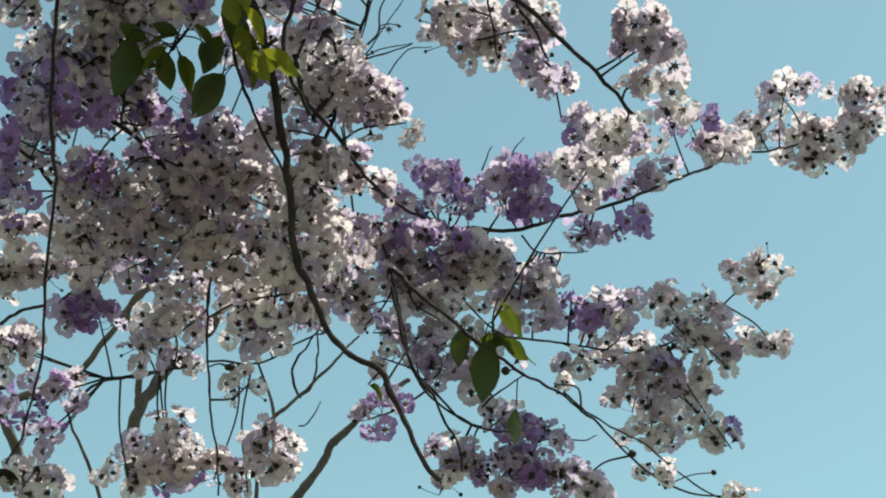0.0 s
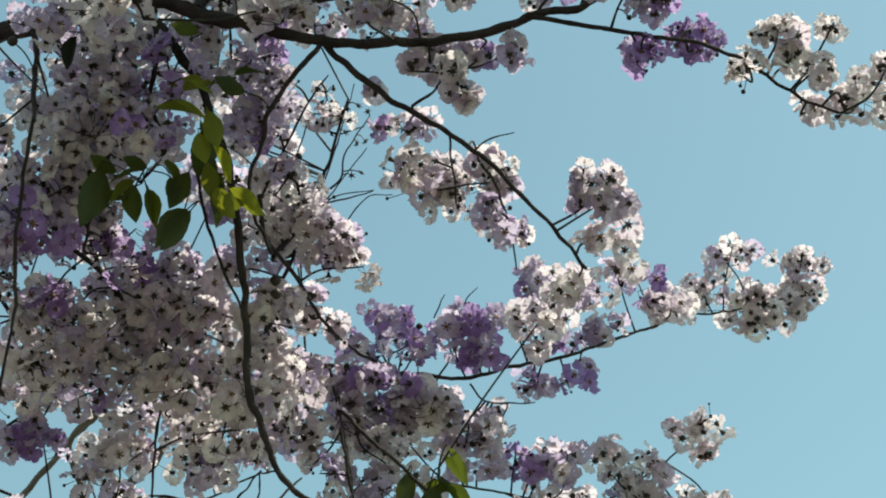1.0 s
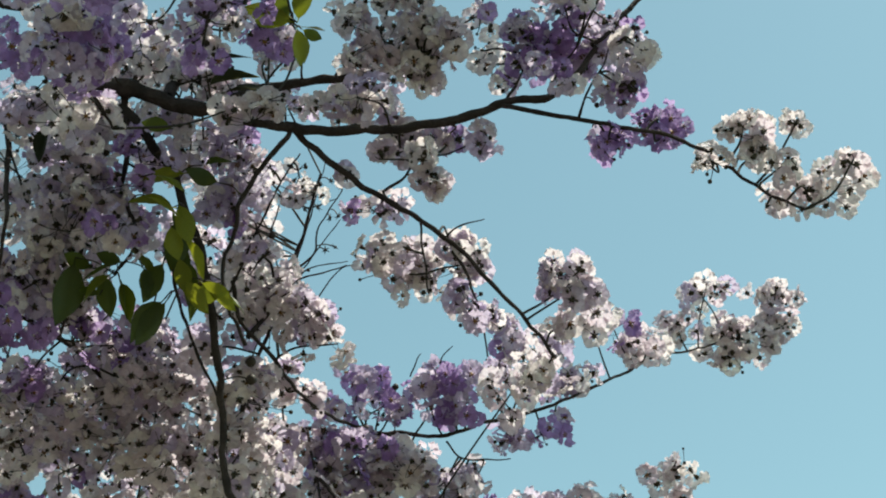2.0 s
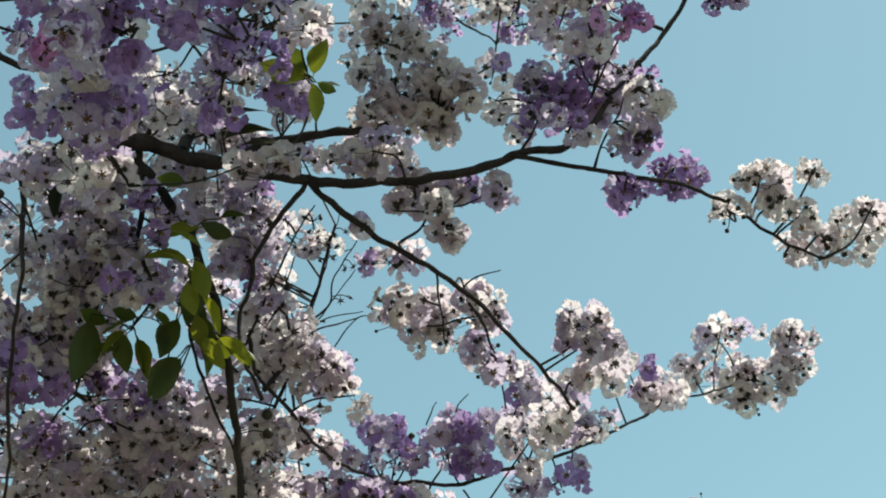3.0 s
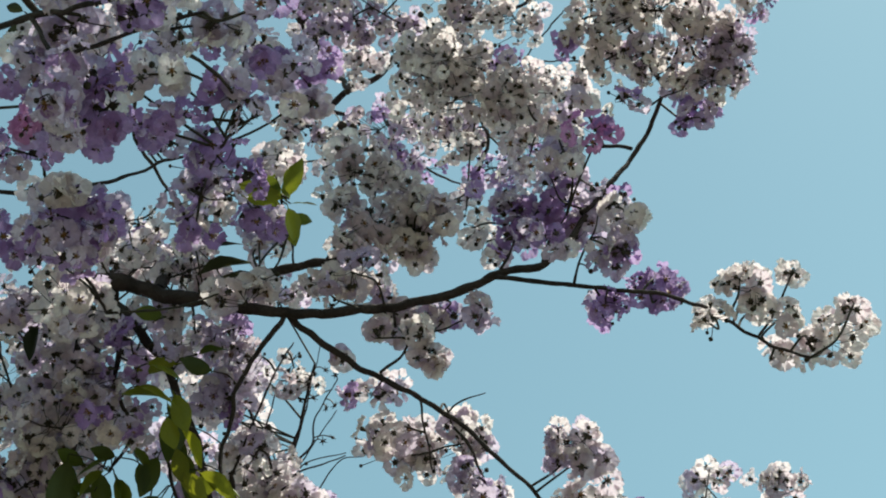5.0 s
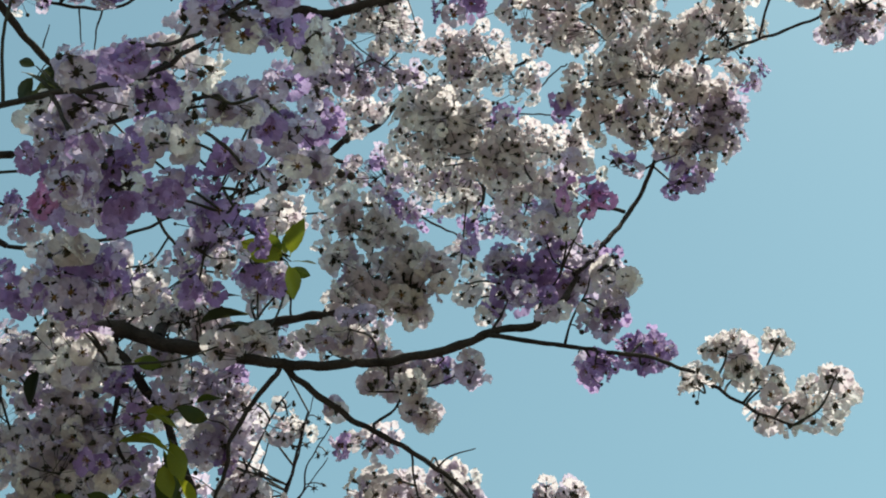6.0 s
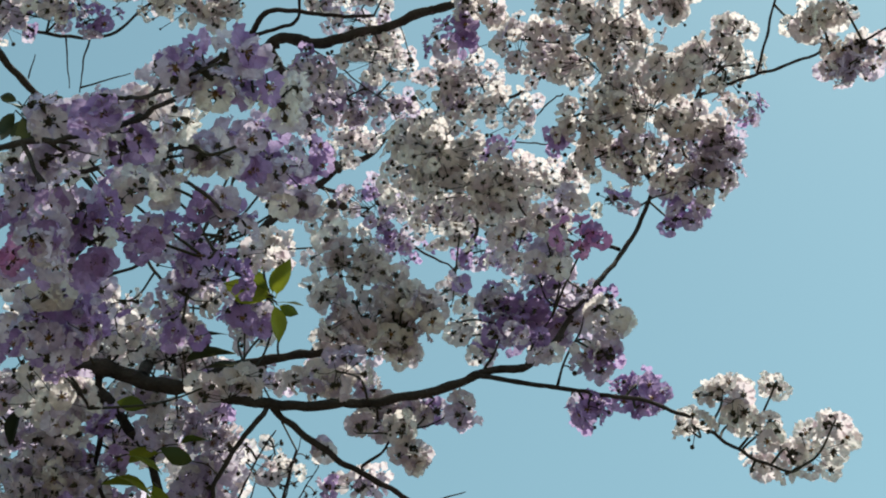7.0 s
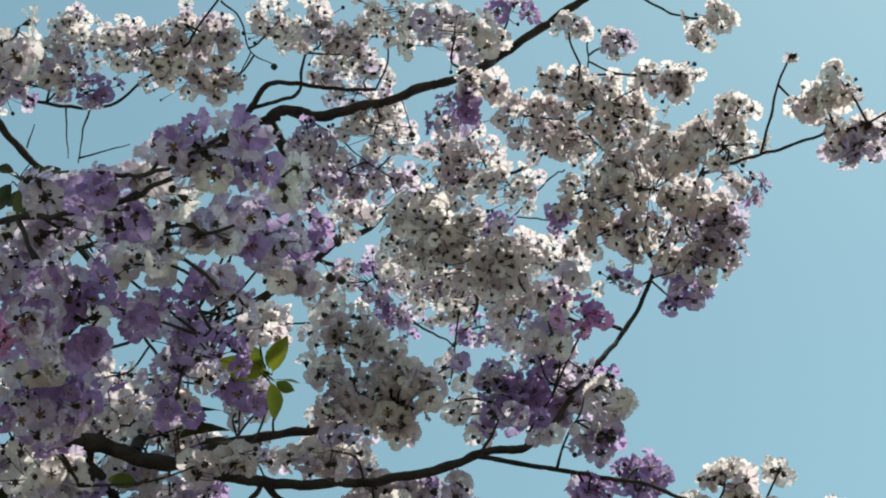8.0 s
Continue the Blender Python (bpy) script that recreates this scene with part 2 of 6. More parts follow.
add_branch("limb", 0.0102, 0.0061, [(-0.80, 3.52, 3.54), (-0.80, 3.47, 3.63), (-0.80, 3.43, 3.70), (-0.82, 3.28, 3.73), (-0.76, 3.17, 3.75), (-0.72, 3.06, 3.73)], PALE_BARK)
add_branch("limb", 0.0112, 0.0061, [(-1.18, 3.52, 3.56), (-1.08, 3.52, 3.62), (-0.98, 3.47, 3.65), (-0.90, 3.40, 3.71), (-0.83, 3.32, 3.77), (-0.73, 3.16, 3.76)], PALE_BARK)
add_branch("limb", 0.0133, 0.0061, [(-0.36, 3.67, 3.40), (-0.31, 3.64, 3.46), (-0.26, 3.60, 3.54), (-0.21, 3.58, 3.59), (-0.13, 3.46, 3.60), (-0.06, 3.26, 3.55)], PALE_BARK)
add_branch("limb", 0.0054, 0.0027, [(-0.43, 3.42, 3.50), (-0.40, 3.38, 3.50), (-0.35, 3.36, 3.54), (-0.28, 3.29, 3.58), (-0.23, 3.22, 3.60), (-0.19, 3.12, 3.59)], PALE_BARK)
add_branch("branch", 0.0048, 0.0027, [(-1.13, 3.16, 3.59), (-1.03, 3.07, 3.59), (-0.92, 2.99, 3.57), (-0.80, 2.88, 3.61), (-0.70, 2.77, 3.62)])
add_branch("branch", 0.0041, 0.0027, [(-0.94, 3.30, 3.45), (-0.83, 3.20, 3.47), (-0.71, 3.13, 3.45), (-0.60, 3.04, 3.43)])
add_branch("branch", 0.0034, 0.002, [(-0.67, 1.77, 3.39), (-0.68, 1.90, 3.24), (-0.67, 1.98, 3.15), (-0.68, 2.09, 3.02), (-0.69, 2.19, 2.92), (-0.72, 2.29, 2.84), (-0.76, 2.36, 2.80)])
add_branch("branch", 0.0027, 0.0018, [(-0.44, 2.41, 3.29), (-0.45, 2.38, 3.23), (-0.44, 2.38, 3.10), (-0.43, 2.44, 3.01), (-0.41, 2.49, 2.91), (-0.40, 2.54, 2.84)])
add_branch("branch", 0.0145, 0.008, [(-0.15, 1.84, 4.60), (-0.19, 1.73, 4.62), (-0.23, 1.66, 4.63), (-0.25, 1.62, 4.62), (-0.27, 1.58, 4.62), (-0.26, 1.55, 4.61), (-0.21, 1.53, 4.60), (-0.15, 1.52, 4.58), (-0.06, 1.49, 4.59), (-0.00, 1.47, 4.59), (0.07, 1.43, 4.59), (0.13, 1.40, 4.59), (0.21, 1.33, 4.56), (0.29, 1.24, 4.54), (0.37, 1.14, 4.51), (0.42, 1.07, 4.48)])
add_branch("branch", 0.005, 0.003, [(-0.32, 1.54, 4.61), (-0.28, 1.53, 4.62), (-0.24, 1.52, 4.63), (-0.21, 1.50, 4.64), (-0.21, 1.46, 4.66), (-0.20, 1.42, 4.68)])
add_branch("branch", 0.009, 0.004, [(-0.25, 1.56, 4.61), (-0.31, 1.57, 4.60), (-0.33, 1.56, 4.60), (-0.31, 1.53, 4.62), (-0.29, 1.50, 4.64), (-0.27, 1.49, 4.65), (-0.22, 1.49, 4.65), (-0.12, 1.49, 4.66), (-0.04, 1.49, 4.66)])
add_branch("branch", 0.0122, 0.0054, [(-0.43, 1.73, 3.68), (-0.42, 1.81, 3.89), (-0.39, 1.90, 4.14), (-0.29, 1.88, 4.29), (-0.20, 1.90, 4.47), (-0.15, 1.88, 4.52), (-0.09, 1.84, 4.55), (-0.02, 1.82, 4.59), (0.04, 1.77, 4.62), (0.11, 1.67, 4.56)])
add_branch("branch", 0.0048, 0.002, [(-0.14, 1.88, 4.52), (-0.08, 1.91, 4.53), (-0.03, 1.95, 4.51), (0.06, 1.99, 4.48), (0.15, 2.02, 4.45), (0.20, 2.01, 4.40)])
add_branch("branch", 0.0041, 0.0024, [(0.10, 1.62, 4.48), (0.15, 1.55, 4.40), (0.23, 1.50, 4.36), (0.29, 1.44, 4.33), (0.35, 1.35, 4.31), (0.36, 1.26, 4.30), (0.36, 1.19, 4.33)])
add_branch("branch", 0.0054, 0.0024, [(0.35, 1.55, 3.74), (0.40, 1.55, 3.81), (0.46, 1.55, 3.91), (0.51, 1.53, 4.01), (0.54, 1.48, 4.06), (0.56, 1.41, 4.10), (0.59, 1.37, 4.11), (0.61, 1.32, 4.17), (0.66, 1.25, 4.19)])
add_branch("branch", 0.0034, 0.002, [(0.61, 1.32, 4.17), (0.64, 1.26, 4.11), (0.67, 1.19, 4.04), (0.71, 1.14, 4.00), (0.77, 1.09, 3.98), (0.82, 1.06, 3.97), (0.86, 1.01, 3.95)])
add_branch("branch", 0.0027, 0.0018, [(0.67, 1.18, 4.03), (0.68, 1.11, 4.05), (0.68, 1.03, 4.06), (0.69, 0.99, 4.06)])
add_branch("branch", 0.0024, 0.0018, [(0.15, 1.59, 4.17), (0.25, 1.82, 4.58), (0.35, 1.94, 4.85), (0.38, 1.83, 4.79), (0.41, 1.73, 4.73), (0.41, 1.60, 4.57)])
add_branch("branch", 0.002, 0.0018, [(0.35, 1.94, 4.85), (0.40, 1.82, 4.68), (0.44, 1.71, 4.51)])
add_branch("branch", 0.0095, 0.0034, [(-0.87, 1.28, 4.28), (-0.78, 1.41, 4.25), (-0.71, 1.48, 4.23), (-0.61, 1.50, 4.19), (-0.51, 1.53, 4.13)])
add_branch("branch", 0.0041, 0.002, [(-0.85, 1.33, 4.29), (-0.75, 1.39, 4.34), (-0.67, 1.43, 4.38), (-0.59, 1.43, 4.40), (-0.52, 1.38, 4.44), (-0.45, 1.32, 4.48), (-0.40, 1.25, 4.52), (-0.37, 1.20, 4.54)])
add_branch("branch", 0.0034, 0.002, [(-0.52, 0.93, 3.17), (-0.45, 0.89, 3.16), (-0.39, 0.85, 3.14), (-0.32, 0.81, 3.12), (-0.25, 0.77, 3.10)])
add_branch("branch", 0.0034, 0.0024, [(-0.61, 1.29, 3.41), (-0.52, 1.29, 3.43), (-0.45, 1.32, 3.49), (-0.38, 1.33, 3.56), (-0.32, 1.35, 3.62)])
add_branch("branch", 0.0041, 0.0027, [(-0.51, 1.53, 4.13), (-0.51, 1.57, 4.05), (-0.50, 1.59, 3.98), (-0.45, 1.66, 3.94), (-0.40, 1.67, 3.87), (-0.38, 1.66, 3.82)])
add_branch("branch", 0.0024, 0.0014, [(-0.31, 0.66, 3.02), (-0.26, 0.60, 2.95), (-0.22, 0.53, 2.88), (-0.19, 0.48, 2.82)])
add_branch("twig", 0.0026, 0.0014, [(-0.29, 2.01, 3.46), (-0.26, 1.97, 3.54), (-0.22, 1.91, 3.64), (-0.20, 1.89, 3.68), (-0.18, 1.88, 3.72)])
add_branch("twig", 0.002, 0.001, [(-0.20, 2.17, 3.59), (-0.18, 2.13, 3.63), (-0.15, 2.04, 3.72), (-0.13, 1.97, 3.80)])
add_branch("twig", 0.002, 0.001, [(-0.18, 2.16, 3.60), (-0.16, 2.13, 3.63), (-0.09, 2.06, 3.71)])
add_branch("twig", 0.0018, 0.001, [(-0.17, 2.16, 3.61), (-0.15, 2.13, 3.63), (-0.07, 2.12, 3.65)])
add_branch("twig", 0.0018, 0.001, [(-0.13, 2.18, 3.58), (-0.11, 2.16, 3.61), (-0.08, 2.13, 3.64), (-0.03, 2.13, 3.65)])
add_branch("twig", 0.0016, 0.0009, [(-0.15, 2.04, 3.72), (-0.12, 2.03, 3.73), (-0.10, 2.03, 3.74)])
add_branch("twig", 0.0024, 0.0014, [(0.06, 1.81, 3.51), (0.07, 1.84, 3.46), (0.08, 1.87, 3.42), (0.09, 1.88, 3.39)])
add_branch("twig", 0.003, 0.0014, [(0.12, 1.82, 3.45), (0.15, 1.83, 3.41), (0.17, 1.85, 3.37), (0.19, 1.88, 3.33), (0.20, 1.91, 3.28)])
add_branch("twig", 0.002, 0.001, [(0.11, 1.81, 3.47), (0.13, 1.80, 3.49), (0.18, 1.78, 3.50)])
add_branch("twig", 0.003, 0.0014, [(-0.01, 1.80, 3.56), (0.02, 1.77, 3.57), (0.05, 1.74, 3.59), (0.10, 1.71, 3.59), (0.13, 1.70, 3.60)])
add_branch("twig", 0.003, 0.0012, [(0.20, 1.62, 3.65), (0.22, 1.60, 3.69), (0.24, 1.57, 3.74)])
add_branch("twig", 0.0026, 0.0012, [(0.33, 1.61, 3.61), (0.34, 1.59, 3.65), (0.37, 1.56, 3.70), (0.38, 1.54, 3.73)])
add_branch("twig", 0.0026, 0.0012, [(0.48, 1.45, 3.95), (0.51, 1.43, 3.95), (0.55, 1.41, 3.96)])
add_branch("twig", 0.0024, 0.0014, [(-0.18, 1.68, 3.72), (-0.18, 1.64, 3.72), (-0.19, 1.61, 3.73)])
add_branch("twig", 0.0024, 0.001, [(-0.38, 1.23, 4.53), (-0.34, 1.26, 4.52), (-0.31, 1.33, 4.50), (-0.26, 1.35, 4.49)])
add_branch("twig", 0.0016, 0.001, [(-0.31, 1.33, 4.50), (-0.33, 1.37, 4.47)])
add_branch("twig", 0.0024, 0.0012, [(-0.63, 1.43, 4.39), (-0.64, 1.47, 4.35), (-0.64, 1.51, 4.29)])
add_branch("twig", 0.002, 0.001, [(-0.63, 1.47, 4.25), (-0.58, 1.46, 4.27), (-0.53, 1.45, 4.29)])
add_branch("twig", 0.002, 0.001, [(-0.68, 1.43, 4.38), (-0.67, 1.47, 4.34), (-0.66, 1.50, 4.29)])
add_branch("twig", 0.0016, 0.001, [(-0.73, 1.45, 4.24), (-0.72, 1.41, 4.27)])
add_branch("twig", 0.0024, 0.0014, [(0.36, 1.19, 4.44), (0.38, 1.18, 4.44), (0.38, 1.19, 4.38), (0.38, 1.22, 4.34)])
add_branch("twig", 0.0024, 0.0012, [(-0.18, 1.64, 3.72), (-0.19, 1.61, 3.74), (-0.20, 1.58, 3.76)])
add_branch("twig", 0.0022, 0.0012, [(0.17, 2.55, 3.52), (0.15, 2.53, 3.55), (0.14, 2.51, 3.58)])
add_branch("twig", 0.0025, 0.0012, [(0.18, 2.56, 3.51), (0.22, 2.58, 3.48), (0.28, 2.58, 3.48), (0.33, 2.57, 3.48)])
add_branch("twig", 0.002, 0.001, [(0.09, 2.48, 3.62), (0.10, 2.46, 3.65), (0.11, 2.44, 3.66)])
add_branch("twig", 0.002, 0.001, [(0.15, 2.47, 3.63), (0.16, 2.45, 3.66), (0.18, 2.43, 3.68)])
add_branch("twig", 0.0024, 0.0014, [(0.10, 2.56, 3.07), (0.14, 2.54, 3.10), (0.18, 2.48, 3.10)])
add_branch("twig", 0.002, 0.001, [(0.27, 2.71, 3.09), (0.32, 2.70, 3.08), (0.35, 2.69, 3.09)])
add_branch("twig", 0.003, 0.0016, [(0.41, 1.01, 4.40), (0.46, 1.03, 4.32), (0.51, 1.03, 4.26), (0.58, 1.03, 4.25)])
add_branch("branch", 0.007, 0.0025, [(-0.61, 1.73, 3.69), (-0.57, 1.78, 3.62), (-0.58, 1.83, 3.53), (-0.56, 1.89, 3.45), (-0.58, 1.97, 3.38), (-0.59, 2.05, 3.34)])
add_branch("branch", 0.006, 0.0025, [(-0.51, 1.72, 3.69), (-0.49, 1.77, 3.61), (-0.49, 1.82, 3.53), (-0.46, 1.87, 3.46), (-0.49, 1.90, 3.39)])
add_branch("branch", 0.008, 0.0025, [(-0.53, 3.12, 3.70), (-0.47, 2.56, 3.46), (-0.53, 2.33, 3.42), (-0.60, 2.16, 3.41), (-0.70, 2.02, 3.38), (-0.77, 1.96, 3.37)])
add_branch("branch", 0.007, 0.0025, [(-0.72, 3.06, 3.73), (-0.71, 2.51, 3.45), (-0.77, 2.29, 3.38), (-0.81, 2.16, 3.36), (-0.88, 2.08, 3.34)])
add_branch("branch", 0.007, 0.0025, [(-0.19, 2.92, 3.52), (-0.22, 2.49, 3.35), (-0.25, 2.30, 3.32), (-0.25, 2.21, 3.39), (-0.21, 2.13, 3.50), (-0.22, 2.01, 3.54)])
add_branch("branch", 0.005, 0.0022, [(-0.22, 2.49, 3.35), (-0.32, 2.42, 3.26), (-0.44, 2.41, 3.29), (-0.53, 2.39, 3.33)])
add_branch("branch", 0.004, 0.002, [(-0.53, 0.85, 3.16), (-0.45, 0.80, 3.12), (-0.35, 0.74, 3.07), (-0.29, 0.68, 3.02), (-0.23, 0.57, 2.92), (-0.19, 0.48, 2.84)])
add_branch("branch", 0.003, 0.0016, [(-0.45, 0.80, 3.12), (-0.41, 0.80, 3.04), (-0.38, 0.83, 3.01), (-0.35, 0.85, 3.01)])
add_branch("branch", 0.003, 0.0018, [(-0.35, 0.74, 3.07), (-0.30, 0.85, 3.16), (-0.25, 0.94, 3.23), (-0.23, 1.03, 3.27), (-0.27, 1.15, 3.34), (-0.31, 1.32, 3.46)])
add_branch("branch", 0.005, 0.0022, [(-0.52, 1.29, 3.43), (-0.51, 1.30, 3.36), (-0.49, 1.41, 3.38), (-0.46, 1.52, 3.40)])
add_branch("branch", 0.005, 0.002, [(-0.12, 1.67, 3.72), (-0.06, 1.65, 3.79), (-0.03, 1.59, 3.84), (-0.07, 1.55, 3.91)])
add_branch("branch", 0.004, 0.002, [(0.45, 1.49, 3.87), (0.38, 1.55, 3.96), (0.31, 1.57, 4.02), (0.26, 1.54, 4.10)])
add_branch("twig", 0.003, 0.0015, [(0.27, 1.59, 3.64), (0.29, 1.57, 3.69), (0.32, 1.54, 3.72)])
add_branch("branch", 0.005, 0.002, [(0.54, 1.48, 4.06), (0.49, 1.42, 4.10), (0.44, 1.37, 4.15), (0.38, 1.38, 4.15)])
add_branch("branch", 0.005, 0.002, [(0.20, 2.01, 4.40), (0.22, 1.77, 4.26), (0.15, 1.59, 4.17), (0.09, 1.52, 4.19)])
add_branch("twig", 0.0024, 0.0014, [(-0.23, 1.54, 4.60), (-0.18, 1.55, 4.60), (-0.13, 1.57, 4.59), (-0.08, 1.59, 4.56), (-0.03, 1.62, 4.55), (0.02, 1.64, 4.53)])
add_branch("branch", 0.007, 0.0026, [(0.21, 1.33, 4.56), (0.19, 1.23, 4.39), (0.15, 1.12, 4.18), (0.12, 1.05, 4.03), (0.09, 1.02, 3.94)])
add_branch("branch", 0.006, 0.0026, [(-0.09, 1.84, 4.55), (-0.11, 1.64, 4.29), (-0.13, 1.49, 4.08), (-0.14, 1.37, 3.92)])
add_branch("branch", 0.004, 0.0022, [(-0.35, 3.37, 3.54), (-0.37, 3.33, 3.60), (-0.35, 3.29, 3.63), (-0.30, 3.23, 3.67)])
add_branch("branch", 0.0036, 0.002, [(-0.35, 3.37, 3.54), (-0.31, 3.33, 3.57), (-0.30, 3.27, 3.62), (-0.30, 3.19, 3.64)])
add_branch("branch", 0.0035, 0.0024, [(-0.41, 1.90, 3.47), (-0.39, 1.93, 3.43), (-0.37, 1.97, 3.38), (-0.34, 2.01, 3.33), (-0.31, 2.04, 3.28), (-0.28, 2.06, 3.24)])
add_branch("branch", 0.003, 0.002, [(-0.72, 2.78, 3.23), (-0.67, 2.78, 3.24), (-0.56, 2.79, 3.27), (-0.50, 2.79, 3.29), (-0.39, 2.80, 3.30), (-0.33, 2.79, 3.33), (-0.28, 2.78, 3.36), (-0.23, 2.69, 3.32)])
add_branch("branch", 0.0045, 0.0024, [(-0.25, 2.07, 3.40), (-0.22, 2.08, 3.46), (-0.19, 2.09, 3.54), (-0.18, 2.08, 3.60), (-0.16, 2.04, 3.65), (-0.15, 2.00, 3.69), (-0.14, 1.96, 3.74)])
add_branch("branch", 0.0034, 0.002, [(-0.09, 2.35, 3.21), (-0.07, 2.36, 3.14), (-0.06, 2.37, 3.09), (-0.03, 2.38, 3.03), (0.00, 2.38, 2.99), (0.02, 2.40, 2.95), (0.05, 2.41, 2.90), (0.06, 2.42, 2.85)])
add_branch("branch", 0.0028, 0.0016, [(-0.03, 2.38, 3.03), (0.02, 2.42, 3.00), (0.06, 2.46, 2.98), (0.12, 2.48, 2.97), (0.16, 2.50, 2.98)])
add_branch("twig", 0.0024, 0.0012, [(-0.18, 2.08, 3.58), (-0.14, 2.07, 3.62), (-0.13, 2.03, 3.67), (-0.09, 1.98, 3.72)])
add_branch("twig", 0.0024, 0.0012, [(-0.19, 2.09, 3.54), (-0.16, 2.09, 3.57), (-0.12, 2.08, 3.58), (-0.07, 2.07, 3.60)])
add_branch("twig", 0.0024, 0.0012, [(-0.26, 1.94, 3.60), (-0.24, 1.99, 3.58), (-0.22, 2.02, 3.57), (-0.21, 2.05, 3.57), (-0.19, 2.09, 3.54)])
add_branch("twig", 0.0023, 0.0012, [(-0.25, 2.00, 3.57), (-0.23, 1.99, 3.59), (-0.21, 1.94, 3.63)])
add_branch("twig", 0.0023, 0.0012, [(-0.09, 2.24, 2.92), (-0.06, 2.23, 2.97), (-0.04, 2.23, 3.01)])
add_branch("twig", 0.0023, 0.0012, [(-0.31, 3.05, 3.28), (-0.29, 3.05, 3.29), (-0.26, 3.03, 3.34)])

# trunk and the limbs that carry the branches
add_branch("trunk", 0.105, 0.06, [(-0.6, 3.72, -0.06), (-0.58, 3.74, 0.35), (-0.62, 3.76, 1.0), (-0.6, 3.72, 1.7), (-0.68, 3.69, 2.4), (-0.74, 3.68, 2.9)], PALE_BARK, 16)
add_branch("limb", 0.0306, 0.0204, [(-0.7, 3.69, 2.55), (-0.76, 3.69, 2.95), (-0.79, 3.69, 3.22)], PALE_BARK)
add_branch("limb", 0.0245, 0.0136, [(-0.7, 3.69, 2.6), (-0.58, 3.69, 3.0), (-0.44, 3.68, 3.25), (-0.36, 3.67, 3.4)], PALE_BARK)
add_branch("limb", 0.0231, 0.0109, [(-0.72, 3.68, 2.65), (-0.95, 3.6, 3.1), (-1.12, 3.54, 3.45), (-1.18, 3.52, 3.56)], PALE_BARK)
add_branch("limb", 0.042, 0.020, [(-0.7, 3.68, 2.45), (-1.0, 3.2, 2.85), (-1.18, 2.6, 3.25), (-1.1, 2.15, 3.5), (-0.95, 1.89, 3.65)])
add_branch("limb", 0.020, 0.006, [(-0.96, 1.92, 3.64), (-0.9, 1.5, 3.5), (-0.72, 1.1, 3.3), (-0.53, 0.85, 3.16)])
add_branch("branch", 0.009, 0.005, [(-0.8, 1.24, 3.38), (-0.7, 1.2, 3.4), (-0.61, 1.29, 3.41)])
add_branch("branch", 0.009, 0.005, [(-0.72, 1.1, 3.3), (-0.62, 1.0, 3.22), (-0.52, 0.93, 3.17)])
add_branch("limb", 0.018, 0.010, [(-0.96, 1.9, 3.64), (-1.02, 1.6, 3.95), (-0.87, 1.28, 4.28)])
# unseen limb and branch, added to carry the shading bunches
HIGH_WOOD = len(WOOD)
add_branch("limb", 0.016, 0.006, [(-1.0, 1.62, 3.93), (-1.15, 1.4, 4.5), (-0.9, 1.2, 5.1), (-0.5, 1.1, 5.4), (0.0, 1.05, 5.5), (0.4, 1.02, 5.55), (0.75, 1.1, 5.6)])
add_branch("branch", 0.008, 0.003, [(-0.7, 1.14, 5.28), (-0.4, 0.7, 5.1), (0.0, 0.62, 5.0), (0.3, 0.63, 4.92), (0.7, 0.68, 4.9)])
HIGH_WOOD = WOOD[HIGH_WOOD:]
add_branch("branch", 0.006, 0.004, [(-0.74, 1.8, 3.69), (-0.7, 1.79, 3.55), (-0.67, 1.77, 3.39)])
add_branch("branch", 0.0068, 0.0041, [(-0.45, 3.68, 3.24), (-0.46, 3.58, 3.4), (-0.44, 3.48, 3.53)], PALE_BARK)
add_branch("branch", 0.0068, 0.0034, [(-1.1, 3.55, 3.42), (-1.15, 3.35, 3.52), (-1.13, 3.16, 3.59)], PALE_BARK)
add_branch("branch", 0.0061, 0.0034, [(-0.78, 3.69, 3.12), (-0.87, 3.5, 3.32), (-0.94, 3.3, 3.45)], PALE_BARK)


